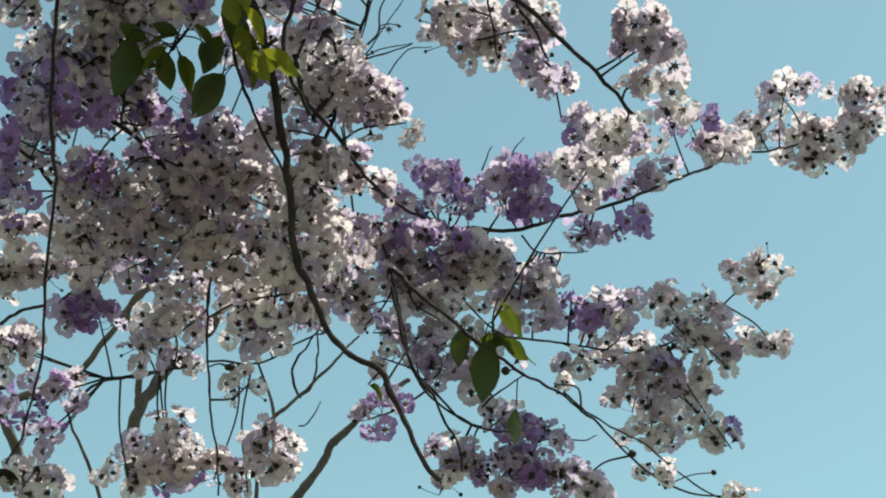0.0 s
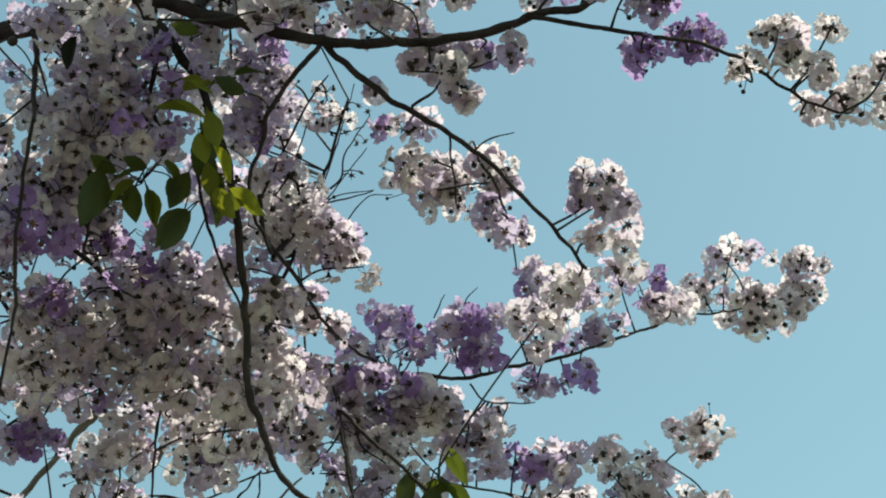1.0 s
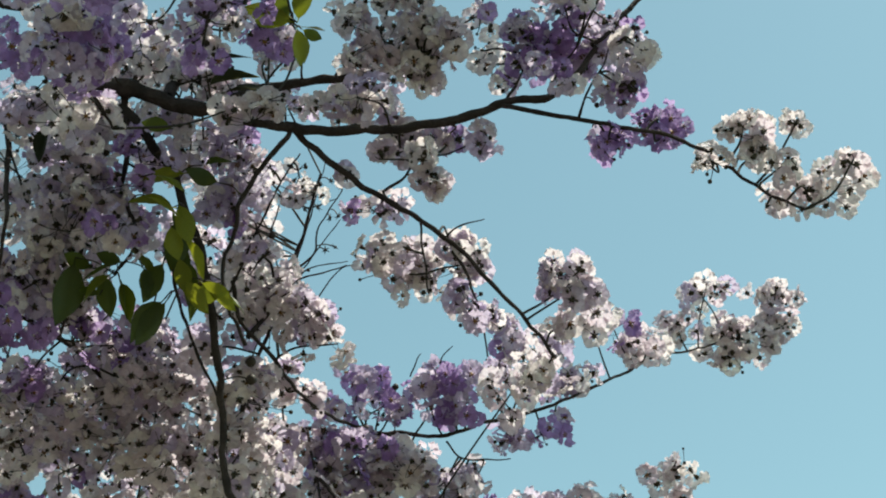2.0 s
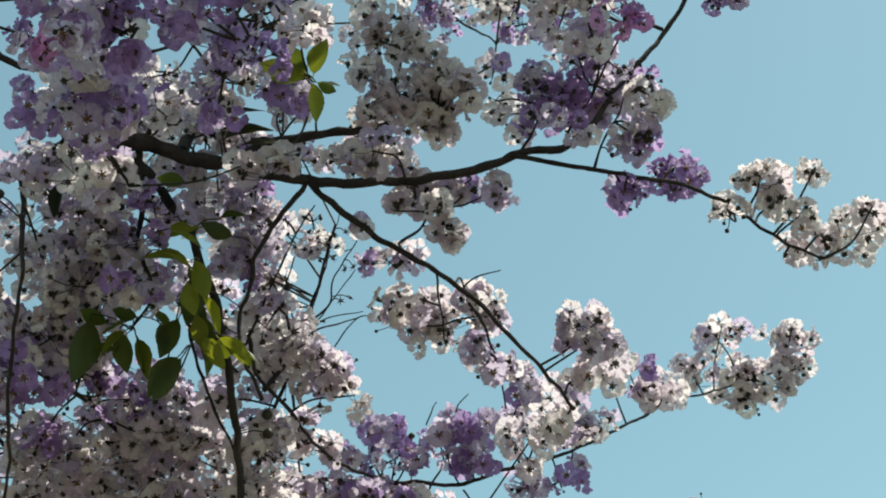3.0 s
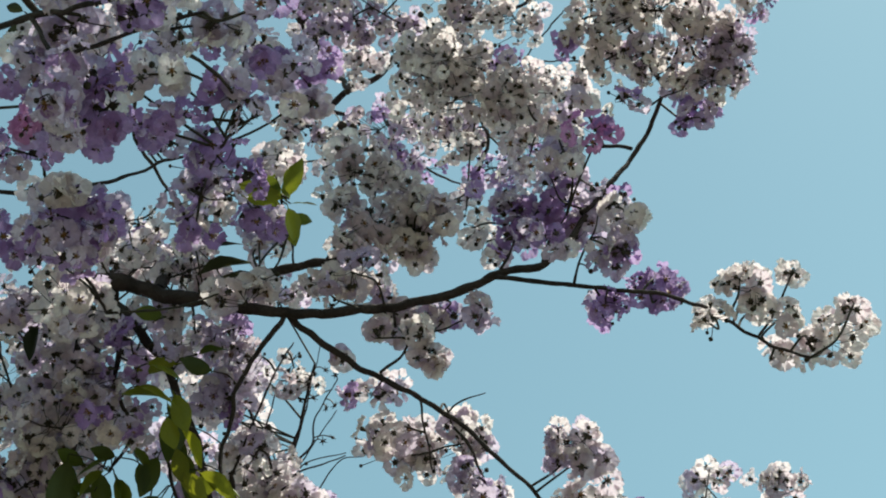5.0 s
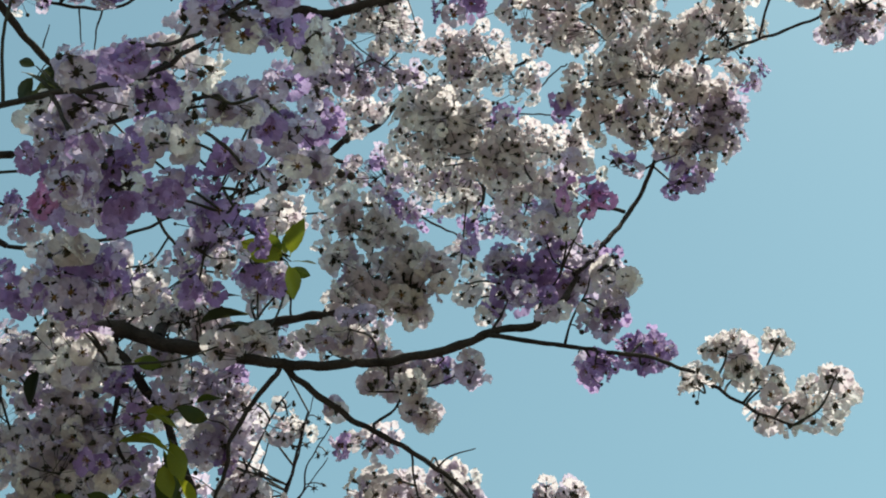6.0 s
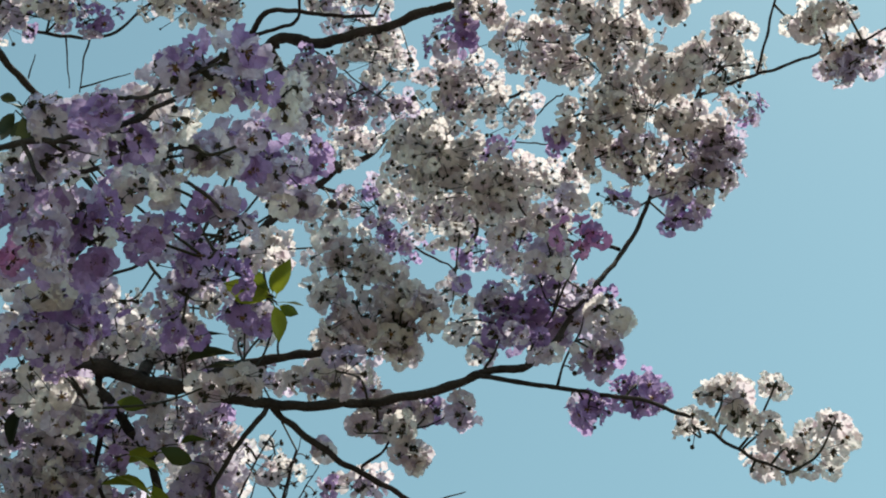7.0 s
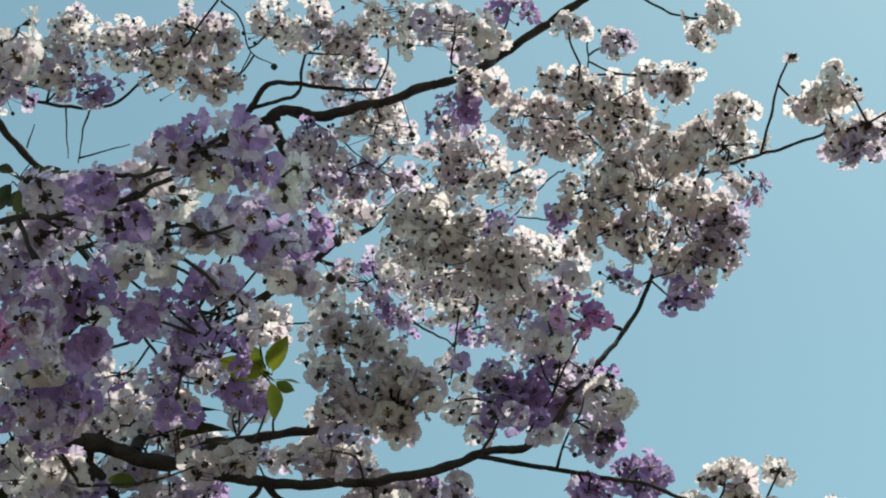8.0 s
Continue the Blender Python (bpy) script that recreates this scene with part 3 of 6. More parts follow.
# ---- flowers ----
def flower_mesh(rng, petal, open_=1.0):
    """Six clawed, ruffled petals round yellow stamens, on a ribbed brown cup with its stalk. It faces +z; the cup sits at the origin."""
    verts, faces, which = [], [], []
    for k in range(6):
        c = k * math.pi / 3 + rng.uniform(-0.2, 0.2)
        lift, roll = rng.uniform(-0.2, 0.7) / open_, rng.uniform(-0.5, 0.5)
        long, wide = rng.uniform(0.0200, 0.0280), rng.uniform(0.0102, 0.0132)
        ruffle, phase = rng.uniform(0.0018, 0.0040), rng.choice((-1, 1))
        base = len(verts)
        rows = ((0.14, 0.09), (0.32, 0.13), (0.44, 0.70), (0.66, 1.0), (0.88, 0.90), (1.0, 0.50))
        for i, (u, w) in enumerate(rows):
            for j, s in enumerate((-1.0, -0.5, 0.0, 0.5, 1.0)):
                blade = max(0.0, (u - 0.38) / 0.62) ** 0.7
                pleat = phase * (-1) ** (j + i // 4) * ruffle * blade * rng.uniform(0.4, 1.5)
                x = long * u * (1 - 0.10 * s * s * (u > 0.8)) + blade * rng.uniform(-0.0012, 0.0012)
                y = wide * w * s + blade * rng.uniform(-0.0009, 0.0009)
                z = long * u * math.tan(lift) * (1 - 0.45 * u) + pleat + roll * y * u
                verts.append((x * math.cos(c) - y * math.sin(c), x * math.sin(c) + y * math.cos(c), z + 0.004))
        for i in range(len(rows) - 1):
            for j in range(4):
                q = base + i * 5 + j
                faces.append((q, q + 1, q + 6, q + 5))
                which.append(0)
    base = len(verts)
    for z, r in ((-0.008, 0.0013), (-0.002, 0.0038), (0.0035, 0.0047)):
        for k in range(8):
            c = k * math.pi / 4
            verts.append((r * math.cos(c), r * math.sin(c), z))
    for i in range(2):
        for k in range(8):
            n = (k + 1) % 8
            faces.append((base + i * 8 + k, base + i * 8 + n, base + i * 8 + 8 + n, base + i * 8 + 8 + k))
            which.append(1)
    for k in range(6):
        c = k * math.pi / 3 + 0.5
        b = len(verts)
        for w, r, z in ((-0.42, 0.0050, 0.003), (0.42, 0.0050, 0.003), (0.0, rng.uniform(0.0068, 0.0094), 0.0005 + rng.uniform(-0.003, 0.001))):
            verts.append((r * math.cos(c + w), r * math.sin(c + w), z))
        faces.append((b, b + 1, b + 2))
        which.append(1)
    faces.append(tuple(base + 16 + k for k in range(8)))
    which.append(2)
    for k in range(11):
        c, r = rng.uniform(0, 6.28), rng.uniform(0.002, 0.0062)
        x, y, top = r * math.cos(c), r * math.sin(c), rng.uniform(0.007, 0.011)
        b = len(verts)
        verts += [(x * 0.4, y * 0.4, 0.003), (x + 0.0009, y, top), (x - 0.0006, y + 0.0009, top), (x, y, top + 0.0017)]
        faces += [(b, b + 1, b + 2), (b + 1, b + 3, b + 2)]
        which += [2, 2]
    return mesh_of("flower", verts, faces, [petal, CALYX, STAMEN], which)


SHAPES = {}
for tone in PETAL:
    shaper = random.Random(11)
    SHAPES[tone] = [flower_mesh(shaper, PETAL[tone], o) for o in (1.0, 1.2, 0.8, 0.6, 1.0, 0.7, 0.9, 1.3)]

# shares of the petal colours in each kind of cluster
MIX = {
    # white: the pink of shaded clusters is put in as extra blush
    "white": (("white", 46), ("blush", 42), ("lilac", 12)),
    # whiter petals stand in for clusters that the sun lights
    "sunlit_white": (("white", 86), ("blush", 14)),
    "lilac": (("lilac", 60), ("blush", 25), ("white", 12), ("purple", 3)),
    "mauve": (("lilac", 58), ("purple", 27), ("blush", 15)),
    "purple": (("purple", 52), ("lilac", 45), ("white", 3)),
    "violet": (("purple", 82), ("lilac", 18)),
    "blush": (("blush", 60), ("white", 34), ("lilac", 6)),
    "magenta": (("magenta", 60), ("blush", 15), ("purple", 25)),
    "budding": (("white", 85), ("blush", 15)),
}
TOLD = {
    "white": "loose panicle of ruffled white flowers on brown stalks",
    "sunlit_white": "panicle of ruffled white flowers, sunlight put into their paler petals",
    "lilac": "panicle of white flowers fading from pale lilac",
    "mauve": "panicle of mauve and lilac flowers with crinkled petals",
    "purple": "panicle of freshly opened purple and lilac flowers",
    "violet": "dense panicle of deep purple ruffled flowers",
    "blush": "panicle of white flowers with a pink blush",
    "magenta": "panicle of bright magenta-pink flowers",
    "budding": "sparse panicle with round brown buds and few white flowers",
}


def add_cluster(x, y, z, a, b, kind, size=0.95):
    """A panicle about the place: half as wide as a, half as high as b, on a stalk from the nearest branch."""
    rng = random.Random(int(x * 7919 + y * 104729 + z * 1299709))
    centre = np.array((x, y, z))
    deep = 0.8 * (a + b) / 2
    count = max(3, round((0.5 if kind == "budding" else 1.0) * (2.8 if y < 1.25 else 2.35) * a * b * 4 / (0.047 * size) ** 2))
    wood = min(WOOD, key=lambda w: np.linalg.norm(w[0] - centre) + 0.25 * abs(w[0][1] - centre[1]))
    start = wood[0]
    verts, faces = [], []
    mid = (start + centre) / 2 + np.array([rng.uniform(-0.02, 0.02) for _ in range(3)])
    tip = centre + 0.6 * (centre - mid) * min(1.0, deep / (np.linalg.norm(centre - mid) + 1e-6))
    axis = spline([start, mid, centre, tip], 5)
    tube(verts, faces, axis, [0.0026 - 0.0013 * i / len(axis) for i in range(len(axis))], 5)
    reach = np.maximum(1.12 * np.array((a, deep, b)) - 0.010 * size, 0.4 * np.array((a, deep, b)))
    odd = rng.uniform(0, 50)
    fresh = kind in ("purple", "violet", "magenta")
    spots = []
    names, weights = zip(*MIX[kind])
    for _ in range(count):
        while True:
            v = np.array([rng.gauss(0, 1) for _ in range(3)])
            v /= np.linalg.norm(v) + 1e-9
            if v[1] < 0.75:
                break
        far = rng.uniform(0.3, 1.0) ** 0.6 * (1 + 0.55 * noise.noise((v[0] * 1.6 + odd, v[1] * 1.6, v[2] * 1.6)))
        place = centre + v * reach * far
        # fresh flowers nod outwards; most of the older ones face the sky
        lean = np.array((0.0, -0.45, -0.1) if fresh else (0.0, 0.8, 1.2) if rng.random() < 0.6 else (0.0, 0.0, 0.1))
        out = v * 0.8 + lean + np.array([rng.gauss(0, 0.36) for _ in range(3)])
        out /= np.linalg.norm(out) + 1e-9
        spots.append((place, out, rng.choices(names, weights)[0], size * rng.uniform(0.76, 1.06)))
    for place, out, _, _ in spots:
        foot = min(axis[len(axis) // 2:], key=lambda q: np.linalg.norm(q - (place - 0.5 * out * deep)))
        end = place - out * 0.008 * size
        tube(verts, faces, [foot, (foot + end) / 2 - out * 0.008, end], [0.0007, 0.0005, 0.0008], 3)
    for _ in range(max(2, round(count * (0.9 if kind == "budding" else 0.22)))):
        v = np.array([rng.gauss(0, 1) for _ in range(3)])
        v /= np.linalg.norm(v) + 1e-9
        place = centre + v * reach * rng.uniform(0.7, 1.3)
        foot = min(axis[len(axis) // 2:], key=lambda q: np.linalg.norm(q - place))
        tube(verts, faces, [foot, (foot + place) / 2 + v * 0.004, place], [0.0011, 0.0008, 0.001], 3)
        ball(verts, faces, place, rng.uniform(0.003, 0.0052))
    stalk = mesh_of("panicle", [v - centre for v in verts], faces, [STALK])
    cluster = part("panicle", stalk, tree, TOLD[kind])
    cluster.location = centre - ROOT
    for place, out, tone, scale in spots:
        flower = part("flower", rng.choice(SHAPES[tone]), cluster)
        turn = Vector(out).to_track_quat("Z", "Y").to_matrix().to_4x4() @ Matrix.Rotation(rng.uniform(0, 6.28), 4, "Z")
        flower.matrix_basis = Matrix.Translation(Vector(place - centre)) @ turn @ Matrix.Scale(scale, 4)


# ---- leaves and fruit ----
def leaf_mesh(rng, material):
    """An oval, pointed leaf one unit long along +x, folded at its midrib and curved down, on a short stalk."""
    rows = ((0.0, 0.01), (0.10, 0.012), (0.20, 0.12), (0.38, 0.205), (0.56, 0.22), (0.74, 0.165), (0.90, 0.075), (1.0, 0.004))
    fold, droop, twist = rng.uniform(0.15, 0.5), rng.uniform(0.05, 0.22), rng.uniform(-0.5, 0.5)
    verts, faces = [], []
    for u, w in rows:
        for s in (-1.0, -0.55, 0.0, 0.55, 1.0):
            y, z = w * s, abs(w * s) * fold - droop * u * u + 0.012 * math.sin(9 * u + 3 * s)
            c = twist * u
            verts.append((u, y * math.cos(c) - z * math.sin(c), y * math.sin(c) + z * math.cos(c)))
    for i in range(len(rows) - 1):
        for j in range(4):
            q = i * 5 + j
            faces.append((q, q + 5, q + 6, q + 1))
    return mesh_of("leaf", verts, faces, [material])


leafer = random.Random(5)
LEAVES = [leaf_mesh(leafer, LEAF) for _ in range(6)]
SUNLIT_LEAVES = [leaf_mesh(leafer, SUNLIT_LEAF) for _ in range(4)]
DULL_LEAVES = [leaf_mesh(leafer, DULL_LEAF) for _ in range(4)]


def add_leaf(foot, tip, kinds=LEAVES):
    foot, tip = Vector(foot), Vector(tip)
    way = tip - foot
    ob = part("leaf", leafer.choice(kinds), tree, {id(DULL_LEAVES): "dull dark olive leaf", id(SUNLIT_LEAVES): "yellow-green leaf with sunlight put into its colour"}.get(id(kinds), ""))
    turn = way.to_track_quat("X", "Z").to_matrix().to_4x4() @ Matrix.Rotation(leafer.uniform(-0.9, 0.9), 4, "X")
    ob.matrix_basis = Matrix.Translation(foot - Vector(ROOT)) @ turn @ Matrix.Scale(way.length * 1.2, 4)
    near = min(WOOD, key=lambda w: np.linalg.norm(w[0] - np.array(foot)))[0]
    if np.linalg.norm(near - np.array(foot)) > 0.012:
        verts, faces = [], []
        end = np.array(foot)
        tube(verts, faces, spline([near, (near + end) / 2 + np.array((0, 0, 0.01)), end], 3), [0.0014] * 7, 4)
        stalk = part("stalk", mesh_of("stalk", [v - ROOT for v in verts], faces, [STALK]), ob)
        stalk.matrix_parent_inverse = ob.matrix_basis.inverted()


def add_fruit(x, y, z, radius):
    """A round dark seed capsule with a short point, on a thin stalk from the nearest wood."""
    centre = np.array((x, y, z))
    verts, faces = [], []
    for i in range(9):
        a = math.pi * i / 8
        for k in range(10):
            c = 2 * math.pi * k / 10
            r = radius * math.sin(a) * (1 + 0.05 * math.cos(6 * c))
            verts.append(centre + np.array((r * math.cos(c), r * math.sin(c), -radius * math.cos(a) * (1.12 if i > 6 else 1.0))))
    for i in range(8):
        for k in range(10):
            n = (k + 1) % 10
            faces.append((i * 10 + k, i * 10 + n, i * 10 + 10 + n, i * 10 + 10 + k))
    near = min(WOOD, key=lambda w: np.linalg.norm(w[0] - centre))[0]
    tube(verts, faces, spline([near, (near + centre) / 2 + np.array((0, 0, 0.008)), centre], 4), [0.0015] * 9, 5)
    part("fruit", mesh_of("fruit", [v - ROOT for v in verts], faces, [FRUIT]), tree, "round dark brown seed capsule")


def add_husk(x, y, z, size):
    """A dry, open seed cup with six pointed lobes, on a thin stalk from the nearest wood."""
    centre = np.array((x, y, z))
    rng = random.Random(int(x * 7919 + z * 104729))
    near = min(WOOD, key=lambda w: np.linalg.norm(w[0] - centre))[0]
    verts, faces = [], []
    tube(verts, faces, spline([near, (near + centre) / 2 + np.array((0, 0, 0.006)), centre], 4), [0.0013] * 9, 5)
    ball(verts, faces, centre, 0.36 * size)
    out = Vector((rng.uniform(-1, 1), -0.8, rng.uniform(-0.8, 0.8))).normalized()
    turn = np.array(out.to_track_quat("Z", "Y").to_matrix())
    for k in range(6):
        c = k * math.pi / 3 + rng.uniform(-0.15, 0.15)
        tip, low = size * rng.uniform(0.85, 1.15), size * rng.uniform(-0.1, 0.35)
        b = len(verts)
        for w, q, h in ((-0.5, 0.34, 0.1), (0.0, 0.32, -0.08), (0.5, 0.34, 0.1), (0.0, tip / size, low / size)):
            verts.append(centre + turn @ (size * np.array((q * math.cos(c + w), q * math.sin(c + w), h))))
        faces.extend(((b, b + 1, b + 3), (b + 1, b + 2, b + 3)))
    part("seed_cup", mesh_of("seed_cup", [v - ROOT for v in verts], faces, [FRUIT]), tree, "dry open brown seed cup")


add_leaf((-0.373, 1.775, 3.546), (-0.439, 1.760, 3.518))
add_leaf((-0.386, 1.807, 3.486), (-0.457, 1.772, 3.475))
add_leaf((-0.371, 1.800, 3.468), (-0.381, 1.847, 3.390))
add_leaf((-0.378, 1.835, 3.432), (-0.356, 1.863, 3.378))
add_leaf((-0.369, 1.850, 3.418), (-0.343, 1.895, 3.347))
add_leaf((-0.436, 1.864, 3.389), (-0.418, 1.884, 3.343))
add_leaf((-0.476, 1.853, 3.361), (-0.447, 1.885, 3.304))
add_leaf((-0.390, 1.891, 3.341), (-0.444, 1.911, 3.275))
add_leaf((-0.549, 1.826, 3.367), (-0.560, 1.880, 3.276))
add_leaf((-0.503, 1.865, 3.370), (-0.486, 1.898, 3.309))
add_leaf((-0.313, 1.791, 3.542), (-0.368, 1.760, 3.533))
add_leaf((-0.522, 1.859, 3.371), (-0.565, 1.822, 3.366))
add_leaf((-0.394, 1.806, 3.485), (-0.378, 1.835, 3.432))
add_leaf((-0.351, 1.864, 3.379), (-0.332, 1.897, 3.317))
add_leaf((-0.481, 1.842, 3.371), (-0.528, 1.832, 3.338))
add_leaf((-0.302, 1.882, 3.369), (-0.250, 1.893, 3.335))
add_leaf((-0.353, 1.875, 3.337), (-0.288, 1.857, 3.338))
add_leaf((-0.350, 1.780, 3.573), (-0.299, 1.757, 3.575))
add_leaf((-0.638, 1.753, 3.621), (-0.652, 1.782, 3.563), DULL_LEAVES)
add_leaf((-0.629, 1.731, 3.642), (-0.610, 1.765, 3.591), DULL_LEAVES)
add_leaf((-0.416, 1.880, 3.377), (-0.444, 1.826, 3.397))
add_leaf((-0.470, 1.856, 3.388), (-0.510, 1.828, 3.378))
add_leaf((-0.183, 1.402, 3.564), (-0.257, 1.374, 3.551))
add_leaf((-0.179, 1.402, 3.564), (-0.167, 1.340, 3.584))
add_leaf((-0.177, 1.408, 3.560), (-0.140, 1.394, 3.549))
add_leaf((-0.182, 1.410, 3.559), (-0.164, 1.440, 3.513))
add_leaf((-0.188, 1.398, 3.566), (-0.231, 1.353, 3.569))
add_leaf((-0.611, 1.215, 3.816), (-0.545, 1.236, 3.798), DULL_LEAVES)
add_leaf((-0.628, 1.218, 3.809), (-0.551, 1.266, 3.779), DULL_LEAVES)
add_leaf((-0.632, 1.230, 3.802), (-0.610, 1.279, 3.756), DULL_LEAVES)
add_leaf((-0.641, 1.226, 3.802), (-0.660, 1.250, 3.758), DULL_LEAVES)
add_leaf((-0.606, 1.235, 3.830), (-0.571, 1.209, 3.830), DULL_LEAVES)
add_leaf((-0.614, 1.244, 3.799), (-0.580, 1.276, 3.766), DULL_LEAVES)
add_leaf((-0.637, 1.213, 3.809), (-0.659, 1.192, 3.791), DULL_LEAVES)
add_leaf((-0.591, 1.254, 3.800), (-0.537, 1.250, 3.792), DULL_LEAVES)
add_leaf((-0.198, 1.571, 3.762), (-0.183, 1.511, 3.781))
add_leaf((-0.195, 1.579, 3.757), (-0.270, 1.548, 3.746))
add_leaf((-0.195, 1.581, 3.755), (-0.177, 1.613, 3.707))
add_leaf((-0.263, 1.529, 3.785), (-0.215, 1.510, 3.779))
add_leaf((-0.187, 1.598, 3.768), (-0.151, 1.599, 3.746))
add_leaf((-0.356, 1.676, 3.674), (-0.276, 1.640, 3.689), DULL_LEAVES)
add_leaf((-0.353, 1.646, 3.711), (-0.281, 1.618, 3.718), DULL_LEAVES)
add_leaf((-0.325, 1.686, 3.671), (-0.255, 1.661, 3.674), DULL_LEAVES)
add_leaf((-0.685, 1.523, 4.212), (-0.651, 1.483, 4.220), DULL_LEAVES)
add_leaf((-0.705, 1.531, 4.201), (-0.746, 1.478, 4.197), DULL_LEAVES)
add_leaf((-0.694, 1.537, 4.201), (-0.656, 1.552, 4.178), DULL_LEAVES)
add_leaf((-0.727, 1.520, 4.202), (-0.752, 1.536, 4.161), DULL_LEAVES)
add_leaf((-0.739, 1.500, 4.210), (-0.683, 1.482, 4.213), DULL_LEAVES)
add_leaf((-0.396, 1.669, 3.554), (-0.441, 1.644, 3.539))
add_leaf((-0.207, 1.558, 3.770), (-0.239, 1.521, 3.769))
add_leaf((-0.552, 1.578, 3.720), (-0.527, 1.590, 3.692))
add_leaf((-0.225, 1.177, 3.680), (-0.205, 1.173, 3.661))
add_leaf((0.097, 2.388, 3.135), (0.185, 2.386, 3.091))
add_leaf((0.115, 2.360, 3.176), (0.167, 2.364, 3.128))
add_leaf((0.072, 2.395, 3.125), (0.106, 2.400, 3.078))
add_leaf((0.050, 2.386, 3.139), (0.058, 2.393, 3.091))
add_leaf((0.167, 2.507, 3.047), (0.162, 2.523, 2.979))
add_leaf((-0.116, 2.203, 2.899), (-0.090, 2.192, 2.880))
add_leaf((-0.194, 2.337, 3.306), (-0.170, 2.328, 3.287))
add_leaf((0.078, 2.397, 3.121), (0.132, 2.375, 3.115))
add_leaf((-0.844, 2.773, 2.956), (-0.906, 2.724, 2.968), DULL_LEAVES)
add_leaf((0.112, 2.416, 3.088), (0.102, 2.428, 3.031))
add_leaf((0.105, 2.353, 3.114), (0.094, 2.396, 3.007))
add_leaf((0.056, 2.345, 3.129), (0.045, 2.367, 3.057))
add_leaf((0.120, 2.357, 3.107), (0.173, 2.355, 3.067))
add_leaf((0.119, 2.315, 3.170), (0.154, 2.327, 3.113))
add_leaf((-0.107, 2.199, 2.906), (-0.091, 2.197, 2.872))
add_leaf((-0.504, 1.877, 3.327), (-0.532, 1.852, 3.316))
add_leaf((-0.486, 1.852, 3.358), (-0.529, 1.857, 3.311))
add_leaf((-0.472, 1.861, 3.354), (-0.441, 1.892, 3.298))
add_leaf((-0.385, 1.892, 3.341), (-0.428, 1.919, 3.270))
add_leaf((-0.399, 1.858, 3.403), (-0.424, 1.886, 3.339))
add_leaf((-0.377, 1.751, 3.454), (-0.350, 1.776, 3.392), SUNLIT_LEAVES)
add_leaf((-0.362, 1.789, 3.408), (-0.321, 1.813, 3.348), SUNLIT_LEAVES)
add_leaf((-0.368, 1.842, 3.348), (-0.311, 1.854, 3.299), SUNLIT_LEAVES)
add_leaf((-0.347, 1.859, 3.327), (-0.361, 1.806, 3.358), SUNLIT_LEAVES)
add_leaf((-0.425, 1.723, 3.490), (-0.368, 1.720, 3.459), SUNLIT_LEAVES)
add_leaf((-0.328, 1.839, 3.348), (-0.265, 1.847, 3.304), SUNLIT_LEAVES)
add_leaf((-0.387, 1.778, 3.423), (-0.370, 1.800, 3.366), SUNLIT_LEAVES)
add_leaf((-0.438, 1.749, 3.461), (-0.374, 1.749, 3.426), SUNLIT_LEAVES)
add_fruit(-0.229, 2.046, 3.284, 0.0104)
add_fruit(0.057, 2.455, 3.573, 0.0074)
add_fruit(-0.736, 1.723, 3.544, 0.0095)
add_fruit(-0.259, 1.353, 4.488, 0.0075)
add_fruit(0.051, 1.517, 4.530, 0.0077)
add_fruit(0.065, 1.591, 4.490, 0.0077)
add_fruit(-0.104, 1.868, 4.439, 0.0119)
add_fruit(-0.078, 1.872, 4.437, 0.0106)
add_fruit(-0.222, 1.987, 3.589, 0.0077)
add_fruit(-0.094, 1.801, 4.482, 0.0080)
add_fruit(0.363, 1.604, 3.640, 0.0051)
add_fruit(0.142, 2.458, 3.095, 0.0090)
add_fruit(-0.392, 2.420, 3.054, 0.0078)
add_fruit(0.418, 2.660, 3.032, 0.0083)
add_fruit(-0.239, 2.098, 3.361, 0.0107)
add_fruit(-0.142, 2.414, 3.201, 0.0090)
add_fruit(0.611, 2.781, 3.060, 0.0062)
add_fruit(-0.398, 2.419, 3.053, 0.0067)
add_husk(-0.162, 1.966, 3.712, 0.0105)
add_husk(-0.138, 1.962, 3.717, 0.0105)
add_husk(-0.116, 1.958, 3.722, 0.0105)
add_husk(-0.096, 1.966, 3.716, 0.0105)
add_husk(-0.164, 2.002, 3.678, 0.0105)
add_husk(-0.138, 1.998, 3.683, 0.0105)
add_husk(-0.112, 2.014, 3.670, 0.0105)
add_husk(-0.095, 2.010, 3.675, 0.0105)
add_husk(-0.117, 2.059, 3.624, 0.0105)
add_husk(-0.097, 2.055, 3.630, 0.0105)
add_husk(-0.220, 2.061, 3.614, 0.0105)

CROWN = ([], [], [])
COORDS = {}


